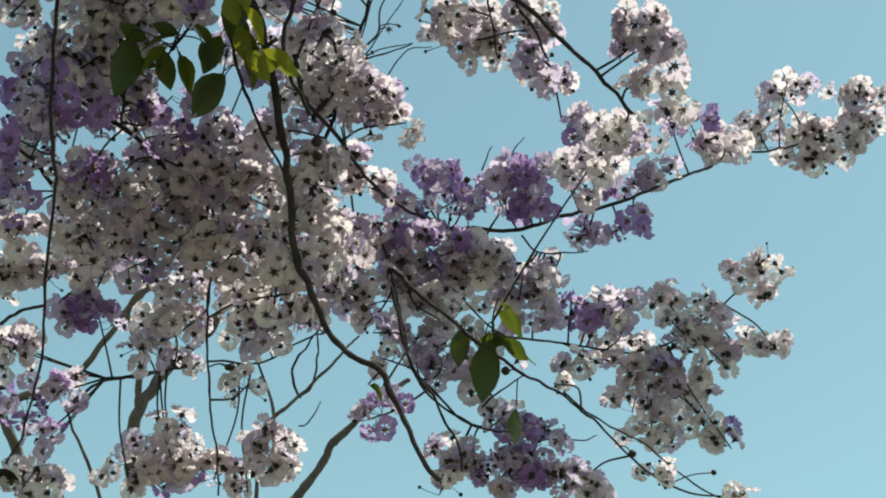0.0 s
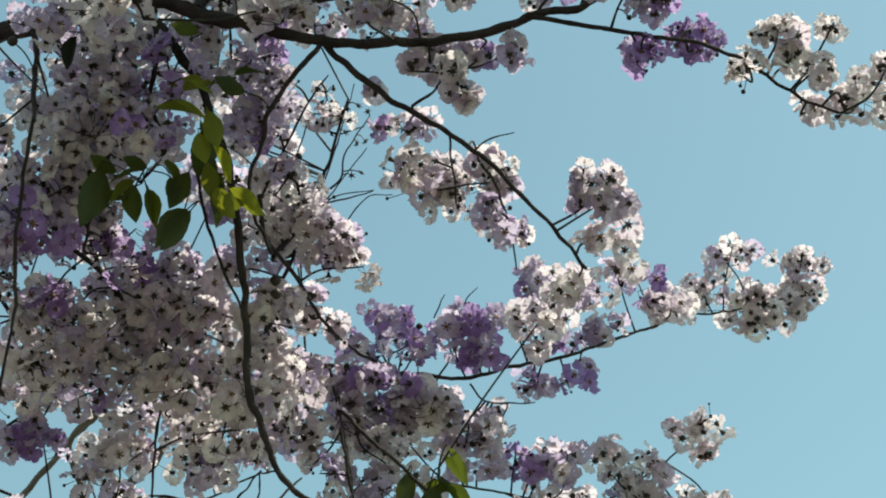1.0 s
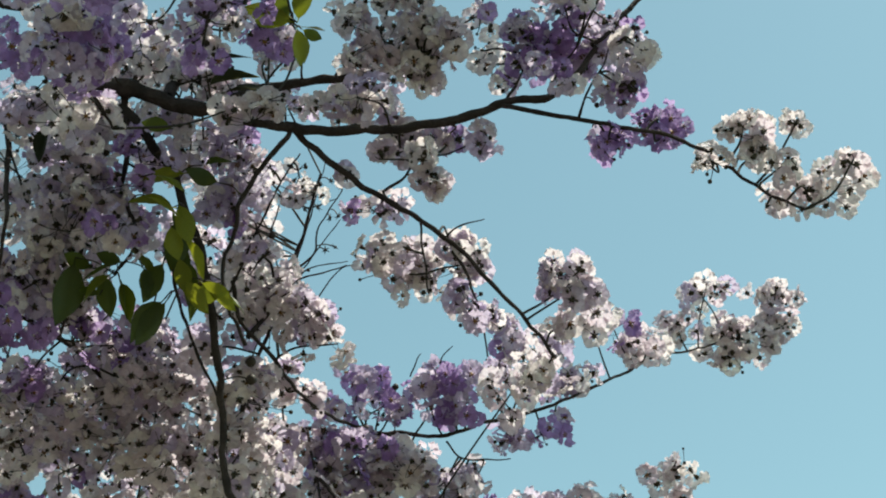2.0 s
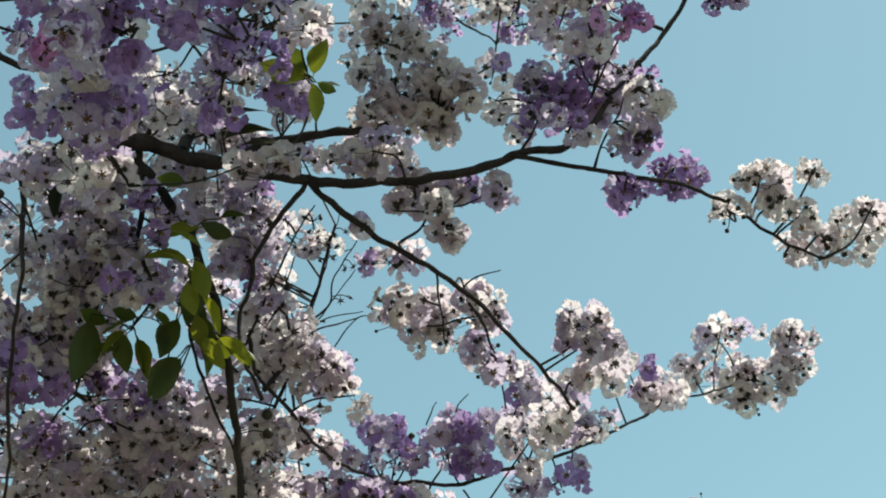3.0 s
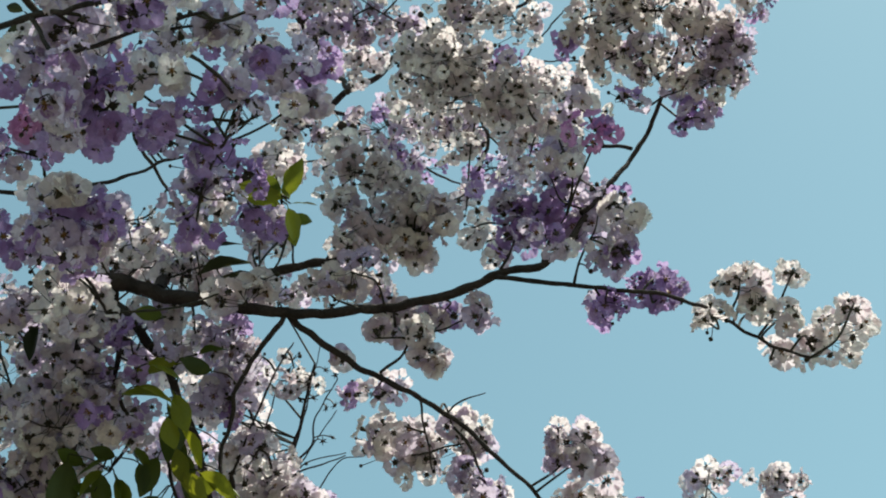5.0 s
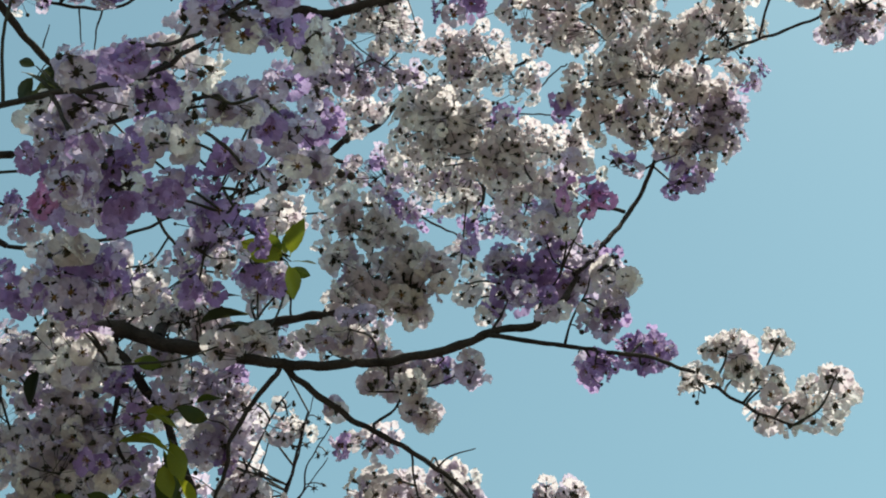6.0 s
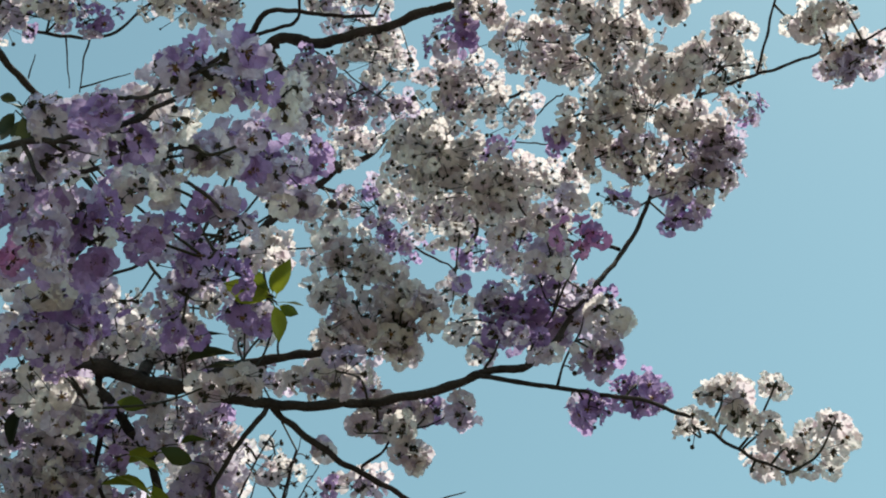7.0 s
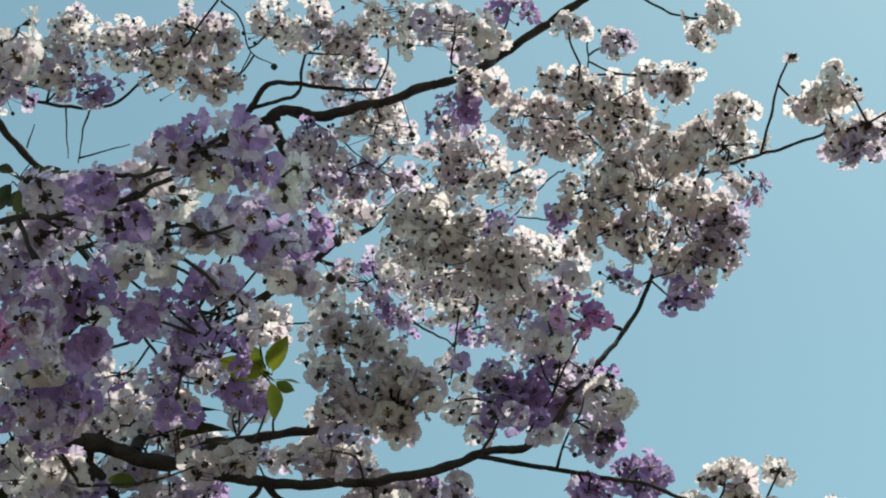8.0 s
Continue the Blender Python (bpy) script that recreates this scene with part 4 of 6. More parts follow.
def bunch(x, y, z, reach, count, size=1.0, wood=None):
    """Adds a bunch of flowers, of the inner crown or the unseen shade above, to one joined mesh."""
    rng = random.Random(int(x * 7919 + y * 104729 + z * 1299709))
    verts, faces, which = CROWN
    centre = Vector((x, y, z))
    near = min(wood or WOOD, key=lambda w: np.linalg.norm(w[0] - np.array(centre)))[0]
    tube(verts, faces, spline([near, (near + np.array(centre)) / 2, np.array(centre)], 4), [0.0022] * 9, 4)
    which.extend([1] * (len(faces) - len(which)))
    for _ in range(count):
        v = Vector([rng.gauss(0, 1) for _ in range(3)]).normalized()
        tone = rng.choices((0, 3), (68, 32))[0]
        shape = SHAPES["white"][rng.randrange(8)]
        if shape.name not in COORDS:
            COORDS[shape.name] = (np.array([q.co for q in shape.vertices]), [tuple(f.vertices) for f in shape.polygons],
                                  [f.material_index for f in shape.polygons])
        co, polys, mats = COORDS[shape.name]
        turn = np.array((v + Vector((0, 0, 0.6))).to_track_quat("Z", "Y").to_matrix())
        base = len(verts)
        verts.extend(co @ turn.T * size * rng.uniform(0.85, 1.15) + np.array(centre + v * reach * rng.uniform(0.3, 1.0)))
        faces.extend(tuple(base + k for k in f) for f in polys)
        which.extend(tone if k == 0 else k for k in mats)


# An unseen bunch high above, added only to cast shade.
def shade_bunch(x, y, z, reach):
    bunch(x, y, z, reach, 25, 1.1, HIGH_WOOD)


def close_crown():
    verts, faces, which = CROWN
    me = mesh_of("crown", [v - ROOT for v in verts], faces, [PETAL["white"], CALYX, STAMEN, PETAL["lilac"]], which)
    tagged(part("crown", me, tree, "white and lilac blossom deeper in the crown, with unseen bunches added above for shade"), kind="stuff")


add_cluster(-0.510, 0.720, 3.390, 0.031, 0.047, "white", 0.95)
add_cluster(-0.670, 1.290, 4.450, 0.056, 0.069, "white", 0.77)
add_cluster(-0.720, 1.340, 4.300, 0.073, 0.046, "lilac", 0.77)
add_cluster(-0.610, 1.350, 4.320, 0.046, 0.036, "violet", 0.77)
add_cluster(-0.530, 1.330, 4.460, 0.106, 0.060, "white", 0.77)
add_cluster(-0.440, 1.370, 4.460, 0.094, 0.072, "white", 0.77)
add_cluster(-0.380, 1.300, 4.500, 0.050, 0.062, "white", 0.77)
add_cluster(-0.170, 1.560, 4.500, 0.075, 0.071, "lilac", 0.77)
add_cluster(-0.030, 1.540, 4.580, 0.085, 0.072, "sunlit_white", 0.77)
add_cluster(-0.080, 1.660, 4.560, 0.073, 0.053, "lilac", 0.77)
add_cluster(0.030, 1.690, 4.550, 0.073, 0.060, "lilac", 0.77)
add_cluster(-0.180, 1.380, 4.700, 0.119, 0.066, "white", 0.77)
add_cluster(-0.030, 1.350, 4.720, 0.099, 0.060, "sunlit_white", 0.77)
add_cluster(0.080, 0.990, 4.000, 0.081, 0.061, "white", 1.06)
add_cluster(0.140, 1.060, 3.970, 0.049, 0.039, "white", 1.06)
add_cluster(0.090, 1.110, 3.950, 0.049, 0.039, "violet", 1.06)
add_cluster(0.180, 0.980, 4.110, 0.042, 0.029, "purple", 1.06)
add_cluster(0.270, 1.300, 4.290, 0.088, 0.064, "blush", 0.77)
add_cluster(0.410, 1.260, 4.290, 0.099, 0.070, "sunlit_white", 0.77)
add_cluster(0.530, 1.180, 4.300, 0.064, 0.033, "sunlit_white", 0.77)
add_cluster(0.430, 1.140, 4.340, 0.042, 0.033, "lilac", 0.77)
add_cluster(0.330, 1.130, 4.360, 0.044, 0.033, "sunlit_white", 0.77)
add_cluster(0.410, 1.330, 4.260, 0.088, 0.053, "sunlit_white", 0.77)
add_cluster(0.120, 1.500, 4.420, 0.060, 0.060, "blush", 0.77)
add_cluster(0.200, 1.490, 4.420, 0.069, 0.047, "blush", 0.77)
add_cluster(0.090, 1.520, 4.190, 0.099, 0.084, "sunlit_white", 0.77)
add_cluster(0.200, 1.590, 4.140, 0.105, 0.084, "sunlit_white", 0.77)
add_cluster(0.310, 1.540, 4.150, 0.040, 0.035, "sunlit_white", 0.77)
add_cluster(0.230, 1.560, 4.270, 0.046, 0.034, "purple", 0.77)
add_cluster(-0.010, 1.900, 4.480, 0.101, 0.070, "lilac", 0.77)
add_cluster(0.060, 1.970, 4.430, 0.087, 0.048, "purple", 0.77)
add_cluster(0.260, 1.930, 4.380, 0.073, 0.060, "purple", 0.77)
add_cluster(0.320, 1.740, 4.270, 0.056, 0.050, "sunlit_white", 0.77)
add_cluster(0.380, 1.380, 4.120, 0.062, 0.051, "sunlit_white", 0.86)
add_cluster(0.340, 1.420, 4.100, 0.029, 0.032, "violet", 0.86)
add_cluster(0.500, 1.340, 4.120, 0.119, 0.085, "sunlit_white", 0.86)
add_cluster(0.620, 1.240, 4.150, 0.079, 0.079, "sunlit_white", 0.86)
add_cluster(0.630, 1.420, 4.070, 0.068, 0.068, "lilac", 0.86)
add_cluster(0.600, 1.490, 4.040, 0.048, 0.055, "purple", 1.11)
add_cluster(0.690, 1.300, 4.100, 0.032, 0.045, "purple", 0.86)
add_cluster(0.350, 1.350, 3.710, 0.045, 0.039, "magenta", 1.06)
add_cluster(0.300, 1.420, 3.750, 0.056, 0.049, "lilac", 1.06)
add_cluster(0.420, 1.390, 3.880, 0.040, 0.029, "purple", 1.06)
add_cluster(0.750, 1.030, 4.010, 0.045, 0.040, "sunlit_white", 1.06)
add_cluster(0.820, 1.100, 3.960, 0.055, 0.043, "lilac", 1.06)
add_cluster(0.580, 1.020, 4.250, 0.052, 0.032, "sunlit_white", 0.86)
add_cluster(0.248, 1.596, 3.752, 0.068, 0.057, "mauve", 1.06)
add_cluster(0.332, 1.576, 3.795, 0.053, 0.053, "mauve", 1.06)
add_cluster(0.413, 1.560, 3.788, 0.047, 0.050, "mauve", 1.06)
add_cluster(0.410, 1.560, 3.640, 0.037, 0.037, "mauve", 1.06)
add_cluster(0.497, 1.608, 3.614, 0.047, 0.055, "violet", 1.06)
add_cluster(0.390, 1.656, 3.596, 0.045, 0.037, "violet", 1.06)
add_cluster(-0.070, 1.550, 3.840, 0.069, 0.045, "white", 1.06)
add_cluster(-0.020, 1.600, 3.750, 0.094, 0.054, "white", 1.06)
add_cluster(0.080, 1.580, 3.750, 0.047, 0.057, "blush", 1.06)
add_cluster(-0.060, 1.738, 3.729, 0.080, 0.048, "white", 1.06)
add_cluster(0.040, 1.640, 3.700, 0.052, 0.033, "white", 1.06)
add_cluster(0.190, 1.690, 3.820, 0.046, 0.041, "budding", 0.86)
add_cluster(-0.180, 0.470, 2.820, 0.020, 0.018, "violet", 0.92)
add_cluster(-0.220, 0.520, 2.880, 0.030, 0.025, "purple", 0.92)
add_cluster(-0.210, 0.560, 2.890, 0.034, 0.029, "purple", 0.92)
add_cluster(-0.170, 0.550, 2.900, 0.023, 0.023, "purple", 0.92)
add_cluster(-0.150, 0.610, 2.960, 0.026, 0.030, "white", 0.92)
add_cluster(-0.330, 0.680, 3.010, 0.032, 0.031, "purple", 0.92)
add_cluster(-0.290, 0.710, 3.060, 0.040, 0.033, "lilac", 0.92)
add_cluster(-0.400, 0.800, 3.110, 0.049, 0.026, "lilac", 0.92)
add_cluster(-0.320, 0.740, 3.040, 0.032, 0.026, "purple", 0.92)
add_cluster(-0.230, 0.810, 3.140, 0.042, 0.034, "lilac", 0.92)
add_cluster(-0.280, 0.810, 3.130, 0.040, 0.033, "lilac", 0.92)
add_cluster(-0.180, 0.760, 3.110, 0.023, 0.027, "purple", 0.92)
add_cluster(-0.190, 1.210, 3.660, 0.061, 0.045, "lilac", 1.06)
add_cluster(-0.140, 1.320, 3.840, 0.046, 0.046, "purple", 1.06)
add_cluster(-0.380, 0.790, 3.000, 0.053, 0.032, "purple", 0.92)
add_cluster(-0.340, 0.830, 2.980, 0.035, 0.039, "purple", 0.92)
add_cluster(-0.390, 0.780, 2.940, 0.030, 0.031, "mauve", 0.92)
add_cluster(-0.440, 0.830, 3.070, 0.027, 0.027, "purple", 0.92)
add_cluster(-0.240, 0.990, 3.260, 0.040, 0.034, "violet", 0.92)
add_cluster(-0.210, 1.020, 3.250, 0.034, 0.038, "purple", 0.92)
add_cluster(-0.270, 1.150, 3.340, 0.045, 0.037, "violet", 0.95)
add_cluster(-0.360, 1.180, 3.420, 0.039, 0.026, "lilac", 1.06)
add_cluster(-0.310, 1.320, 3.460, 0.054, 0.045, "purple", 1.06)
add_cluster(-0.510, 1.230, 3.350, 0.043, 0.034, "white", 1.06)
add_cluster(-0.470, 1.270, 3.340, 0.053, 0.043, "violet", 1.06)
add_cluster(-0.510, 1.290, 3.310, 0.053, 0.047, "purple", 1.06)
add_cluster(-0.470, 1.360, 3.390, 0.040, 0.032, "white", 1.06)
add_cluster(-0.510, 1.720, 3.880, 0.070, 0.054, "lilac", 1.12)
add_cluster(-0.490, 1.790, 3.830, 0.070, 0.047, "white", 1.13)
add_cluster(-0.400, 1.740, 3.820, 0.058, 0.047, "white", 1.11)
add_cluster(-0.230, 1.510, 3.640, 0.042, 0.040, "purple", 1.06)
add_cluster(-0.294, 1.771, 3.711, 0.037, 0.037, "purple", 1.06)
add_cluster(-0.530, 1.500, 3.400, 0.077, 0.056, "white", 1.06)
add_cluster(-0.540, 1.860, 3.730, 0.067, 0.054, "white", 1.12)
add_cluster(-0.210, 1.640, 3.980, 0.052, 0.047, "white", 1.12)
add_cluster(-0.370, 1.780, 3.790, 0.067, 0.033, "white", 1.12)
add_cluster(-0.211, 1.768, 3.728, 0.054, 0.043, "white", 1.06)
add_cluster(-0.340, 0.990, 3.300, 0.043, 0.035, "white", 0.95)
add_cluster(-0.150, 1.690, 4.550, 0.080, 0.066, "lilac", 0.77)
add_cluster(-0.070, 1.770, 4.560, 0.067, 0.054, "white", 0.77)
add_cluster(-0.210, 1.860, 4.440, 0.066, 0.053, "white", 0.77)
add_cluster(-0.130, 1.900, 4.420, 0.053, 0.053, "white", 0.77)
add_cluster(0.150, 1.560, 4.390, 0.062, 0.050, "sunlit_white", 0.77)
add_cluster(0.260, 1.490, 4.310, 0.073, 0.054, "sunlit_white", 0.77)
add_cluster(0.370, 1.610, 4.230, 0.066, 0.060, "sunlit_white", 0.77)
add_cluster(0.150, 1.780, 4.260, 0.075, 0.062, "sunlit_white", 0.77)
add_cluster(0.310, 1.760, 4.140, 0.060, 0.054, "lilac", 0.77)
add_cluster(-0.510, 1.350, 3.390, 0.072, 0.063, "purple", 1.06)
add_cluster(-0.600, 1.840, 3.690, 0.094, 0.067, "white", 1.10)
add_cluster(-0.500, 1.830, 3.860, 0.069, 0.046, "white", 1.15)
add_cluster(-0.560, 1.830, 3.500, 0.105, 0.084, "lilac", 1.06)
add_cluster(-0.460, 1.750, 3.550, 0.057, 0.062, "purple", 1.06)
add_cluster(-0.610, 1.910, 3.410, 0.063, 0.074, "white", 1.06)
add_cluster(-0.320, 1.800, 3.780, 0.083, 0.040, "white", 1.12)
add_cluster(-0.370, 1.870, 3.720, 0.067, 0.044, "white", 1.13)
add_cluster(-0.260, 1.850, 3.610, 0.054, 0.059, "lilac", 1.06)
add_cluster(-0.320, 1.900, 3.560, 0.054, 0.048, "purple", 1.06)
add_cluster(-0.081, 1.740, 3.721, 0.069, 0.038, "white", 1.06)
add_cluster(0.022, 1.773, 3.651, 0.047, 0.044, "white", 1.06)
add_cluster(0.080, 1.760, 3.550, 0.021, 0.025, "white", 1.06)
add_cluster(0.170, 1.680, 3.600, 0.020, 0.029, "white", 1.06)
add_cluster(0.094, 1.746, 3.655, 0.032, 0.032, "lilac", 1.06)
add_cluster(-0.190, 1.980, 3.710, 0.043, 0.032, "budding", 0.86)
add_cluster(0.381, 1.621, 3.561, 0.044, 0.036, "violet", 1.06)
add_cluster(0.466, 1.622, 3.607, 0.045, 0.047, "purple", 1.06)
add_cluster(0.620, 1.520, 3.510, 0.049, 0.051, "sunlit_white", 1.06)
add_cluster(0.564, 1.620, 3.530, 0.027, 0.035, "sunlit_white", 1.06)
add_cluster(0.763, 1.579, 3.467, 0.065, 0.062, "sunlit_white", 1.06)
add_cluster(0.674, 1.614, 3.453, 0.032, 0.032, "sunlit_white", 1.06)
add_cluster(0.680, 1.480, 3.510, 0.020, 0.018, "sunlit_white", 1.06)
add_cluster(-0.019, 1.873, 3.585, 0.058, 0.051, "lilac", 1.10)
add_cluster(0.000, 1.850, 3.450, 0.067, 0.039, "white", 1.06)
add_cluster(0.093, 1.913, 3.455, 0.066, 0.038, "white", 1.06)
add_cluster(0.165, 1.868, 3.490, 0.040, 0.040, "white", 1.06)
add_cluster(0.160, 1.880, 3.360, 0.042, 0.048, "lilac", 1.06)
add_cluster(0.124, 1.868, 3.500, 0.031, 0.031, "blush", 1.06)
add_cluster(0.330, 1.770, 3.360, 0.059, 0.057, "lilac", 1.06)
add_cluster(0.361, 1.884, 3.341, 0.052, 0.046, "white", 1.06)
add_cluster(0.910, 2.870, 4.230, 0.059, 0.056, "blush", 1.30)
add_cluster(1.130, 2.850, 4.250, 0.073, 0.041, "blush", 1.30)
add_cluster(1.010, 2.920, 4.140, 0.125, 0.075, "blush", 1.30)
add_cluster(1.140, 2.910, 4.180, 0.044, 0.057, "blush", 1.30)
add_cluster(0.690, 2.680, 3.910, 0.077, 0.051, "blush", 1.45)
add_cluster(-0.220, 2.120, 3.560, 0.090, 0.057, "white", 1.17)
add_cluster(-0.130, 2.070, 3.480, 0.041, 0.046, "lilac", 1.13)
add_cluster(0.300, 2.410, 3.690, 0.045, 0.045, "purple", 1.30)
add_cluster(-0.530, 2.070, 3.410, 0.066, 0.044, "purple", 1.11)
add_cluster(-0.430, 1.790, 3.710, 0.055, 0.044, "white", 0.86)
add_cluster(-0.470, 1.050, 3.470, 0.069, 0.051, "white", 1.06)
add_cluster(-0.370, 1.030, 3.390, 0.049, 0.041, "purple", 0.95)
add_cluster(-0.240, 1.070, 3.510, 0.051, 0.043, "purple", 1.06)
add_cluster(-0.020, 2.450, 3.580, 0.052, 0.039, "violet", 1.28)
add_cluster(-0.080, 2.470, 3.500, 0.058, 0.032, "purple", 1.26)
add_cluster(0.020, 2.490, 3.530, 0.068, 0.055, "purple", 1.28)
add_cluster(0.120, 2.500, 3.600, 0.047, 0.047, "purple", 1.30)
add_cluster(0.160, 2.470, 3.630, 0.065, 0.045, "purple", 1.30)
add_cluster(0.220, 2.520, 3.560, 0.047, 0.047, "purple", 1.30)
add_cluster(0.290, 2.230, 3.430, 0.075, 0.059, "white", 1.18)
add_cluster(0.410, 2.610, 3.580, 0.064, 0.033, "purple", 1.34)
add_cluster(0.330, 2.630, 3.570, 0.046, 0.028, "purple", 1.34)
add_cluster(-0.030, 2.500, 3.430, 0.087, 0.054, "purple", 1.26)
add_cluster(0.090, 2.570, 3.420, 0.101, 0.064, "blush", 1.28)
add_cluster(-0.110, 2.500, 3.430, 0.063, 0.056, "lilac", 1.25)
add_cluster(0.220, 2.610, 3.440, 0.047, 0.035, "lilac", 1.30)
add_cluster(-0.100, 2.500, 3.340, 0.078, 0.062, "white", 1.23)
add_cluster(0.310, 1.950, 3.290, 0.067, 0.051, "white", 1.06)
add_cluster(0.530, 2.580, 3.910, 0.055, 0.061, "white", 1.41)
add_cluster(0.610, 2.670, 3.940, 0.059, 0.056, "purple", 1.45)
add_cluster(0.710, 2.750, 3.970, 0.065, 0.055, "blush", 1.30)
add_cluster(0.890, 2.780, 4.180, 0.070, 0.046, "blush", 1.30)
add_cluster(0.820, 2.830, 4.080, 0.069, 0.054, "blush", 1.30)
add_cluster(0.980, 2.940, 4.130, 0.094, 0.086, "blush", 1.30)
add_cluster(1.110, 2.860, 4.240, 0.073, 0.044, "blush", 1.30)
add_cluster(1.120, 2.920, 4.180, 0.060, 0.060, "blush", 1.30)
add_cluster(0.510, 2.600, 3.730, 0.066, 0.048, "lilac", 1.38)
add_cluster(0.340, 1.800, 3.360, 0.063, 0.065, "lilac", 1.06)
add_cluster(0.044, 1.934, 3.490, 0.090, 0.058, "white", 1.06)
add_cluster(0.175, 1.919, 3.388, 0.053, 0.047, "lilac", 1.06)
add_cluster(0.136, 1.894, 3.473, 0.050, 0.041, "white", 1.06)
add_cluster(-0.000, 2.510, 3.250, 0.084, 0.053, "white", 1.21)
add_cluster(0.020, 2.510, 3.140, 0.060, 0.060, "lilac", 1.19)
add_cluster(0.090, 2.530, 3.120, 0.030, 0.053, "lilac", 1.19)
add_cluster(-0.100, 2.350, 2.920, 0.055, 0.053, "purple", 1.06)
add_cluster(-0.110, 2.440, 3.160, 0.025, 0.032, "purple", 1.17)
add_cluster(0.140, 2.610, 3.070, 0.061, 0.042, "lilac", 1.20)
add_cluster(0.200, 2.610, 3.060, 0.040, 0.040, "violet", 1.20)
add_cluster(0.090, 2.650, 3.010, 0.061, 0.042, "lilac", 1.20)
add_cluster(0.230, 2.730, 3.050, 0.075, 0.054, "violet", 1.24)
add_cluster(0.150, 2.760, 3.010, 0.054, 0.044, "lilac", 1.24)
add_cluster(0.320, 2.750, 3.000, 0.063, 0.044, "white", 1.23)
add_cluster(0.030, 2.680, 2.950, 0.053, 0.033, "white", 1.19)
add_cluster(0.490, 2.760, 3.040, 0.057, 0.042, "budding", 0.77)
add_cluster(0.660, 2.790, 3.010, 0.035, 0.025, "white", 1.26)
add_cluster(-0.400, 2.340, 3.270, 0.081, 0.068, "white", 1.16)
add_cluster(-0.510, 2.350, 3.310, 0.092, 0.060, "blush", 1.17)
add_cluster(-0.260, 2.220, 3.200, 0.086, 0.077, "white", 1.11)
add_cluster(-0.240, 2.190, 3.330, 0.079, 0.068, "white", 1.13)
add_cluster(-0.180, 2.370, 3.350, 0.046, 0.069, "white", 1.19)
add_cluster(-0.310, 2.310, 3.150, 0.087, 0.055, "white", 1.12)
add_cluster(-0.210, 2.330, 3.220, 0.040, 0.044, "lilac", 1.15)
add_cluster(-0.390, 2.240, 3.400, 0.070, 0.059, "blush", 1.16)
add_cluster(-0.630, 2.230, 3.340, 0.104, 0.051, "lilac", 1.14)
add_cluster(-0.540, 2.180, 3.430, 0.052, 0.045, "violet", 1.15)
add_cluster(-0.430, 2.190, 3.450, 0.059, 0.045, "lilac", 1.16)
add_cluster(-0.670, 2.170, 3.320, 0.050, 0.044, "purple", 1.11)
add_cluster(-0.250, 2.020, 3.530, 0.079, 0.068, "white", 1.13)
add_cluster(-0.200, 2.130, 3.480, 0.100, 0.061, "white", 1.15)
add_cluster(-0.100, 2.120, 3.430, 0.063, 0.044, "white", 1.14)
add_cluster(-0.280, 2.070, 3.460, 0.055, 0.055, "white", 1.12)
add_cluster(-0.600, 2.370, 3.250, 0.044, 0.046, "lilac", 1.16)
add_cluster(-0.340, 2.480, 3.160, 0.060, 0.048, "lilac", 1.18)
add_cluster(-0.700, 1.960, 3.320, 0.095, 0.084, "purple", 1.06)
add_cluster(-0.740, 2.010, 3.250, 0.065, 0.053, "violet", 1.06)
add_cluster(-0.650, 1.930, 3.370, 0.063, 0.053, "lilac", 1.06)
add_cluster(-0.790, 2.130, 3.240, 0.049, 0.066, "purple", 0.86)
add_cluster(-0.760, 1.840, 3.420, 0.063, 0.038, "white", 1.06)
add_cluster(-0.640, 1.920, 3.470, 0.064, 0.048, "white", 1.06)
add_cluster(-0.550, 1.930, 3.480, 0.056, 0.048, "white", 1.06)
add_cluster(-0.470, 1.880, 3.480, 0.047, 0.038, "white", 1.06)
add_cluster(-0.810, 2.550, 3.350, 0.112, 0.056, "white", 1.23)
add_cluster(-0.750, 2.610, 3.290, 0.057, 0.045, "purple", 1.24)
add_cluster(-0.910, 2.700, 3.260, 0.059, 0.046, "white", 1.26)
add_cluster(-0.590, 2.730, 3.350, 0.093, 0.058, "white", 1.29)
add_cluster(-0.570, 2.780, 3.280, 0.059, 0.036, "white", 1.29)
add_cluster(-0.380, 2.500, 3.220, 0.058, 0.047, "white", 1.20)
add_cluster(-0.890, 2.770, 3.160, 0.067, 0.058, "purple", 1.25)
add_cluster(-0.800, 2.770, 3.200, 0.046, 0.036, "white", 1.26)
add_cluster(-0.870, 2.850, 3.010, 0.097, 0.046, "blush", 1.24)
add_cluster(-0.580, 2.870, 3.120, 0.103, 0.067, "white", 1.28)
add_cluster(-0.550, 2.900, 3.070, 0.064, 0.046, "purple", 1.28)
add_cluster(-0.340, 2.810, 3.090, 0.065, 0.069, "white", 1.26)
add_cluster(-0.660, 2.880, 3.060, 0.058, 0.058, "white", 1.27)
add_cluster(-0.390, 2.840, 3.020, 0.056, 0.035, "white", 1.25)
add_cluster(-0.380, 2.570, 3.100, 0.053, 0.040, "budding", 0.77)
add_cluster(-0.910, 2.520, 3.340, 0.037, 0.037, "white", 1.22)
add_cluster(0.780, 2.760, 3.610, 0.057, 0.052, "white", 1.40)
add_cluster(0.710, 2.790, 3.590, 0.046, 0.041, "white", 1.40)
add_cluster(0.780, 2.810, 3.540, 0.030, 0.035, "white", 1.40)
add_cluster(0.690, 2.840, 3.520, 0.046, 0.038, "white", 1.40)
add_cluster(0.540, 2.810, 3.530, 0.046, 0.057, "white", 1.39)
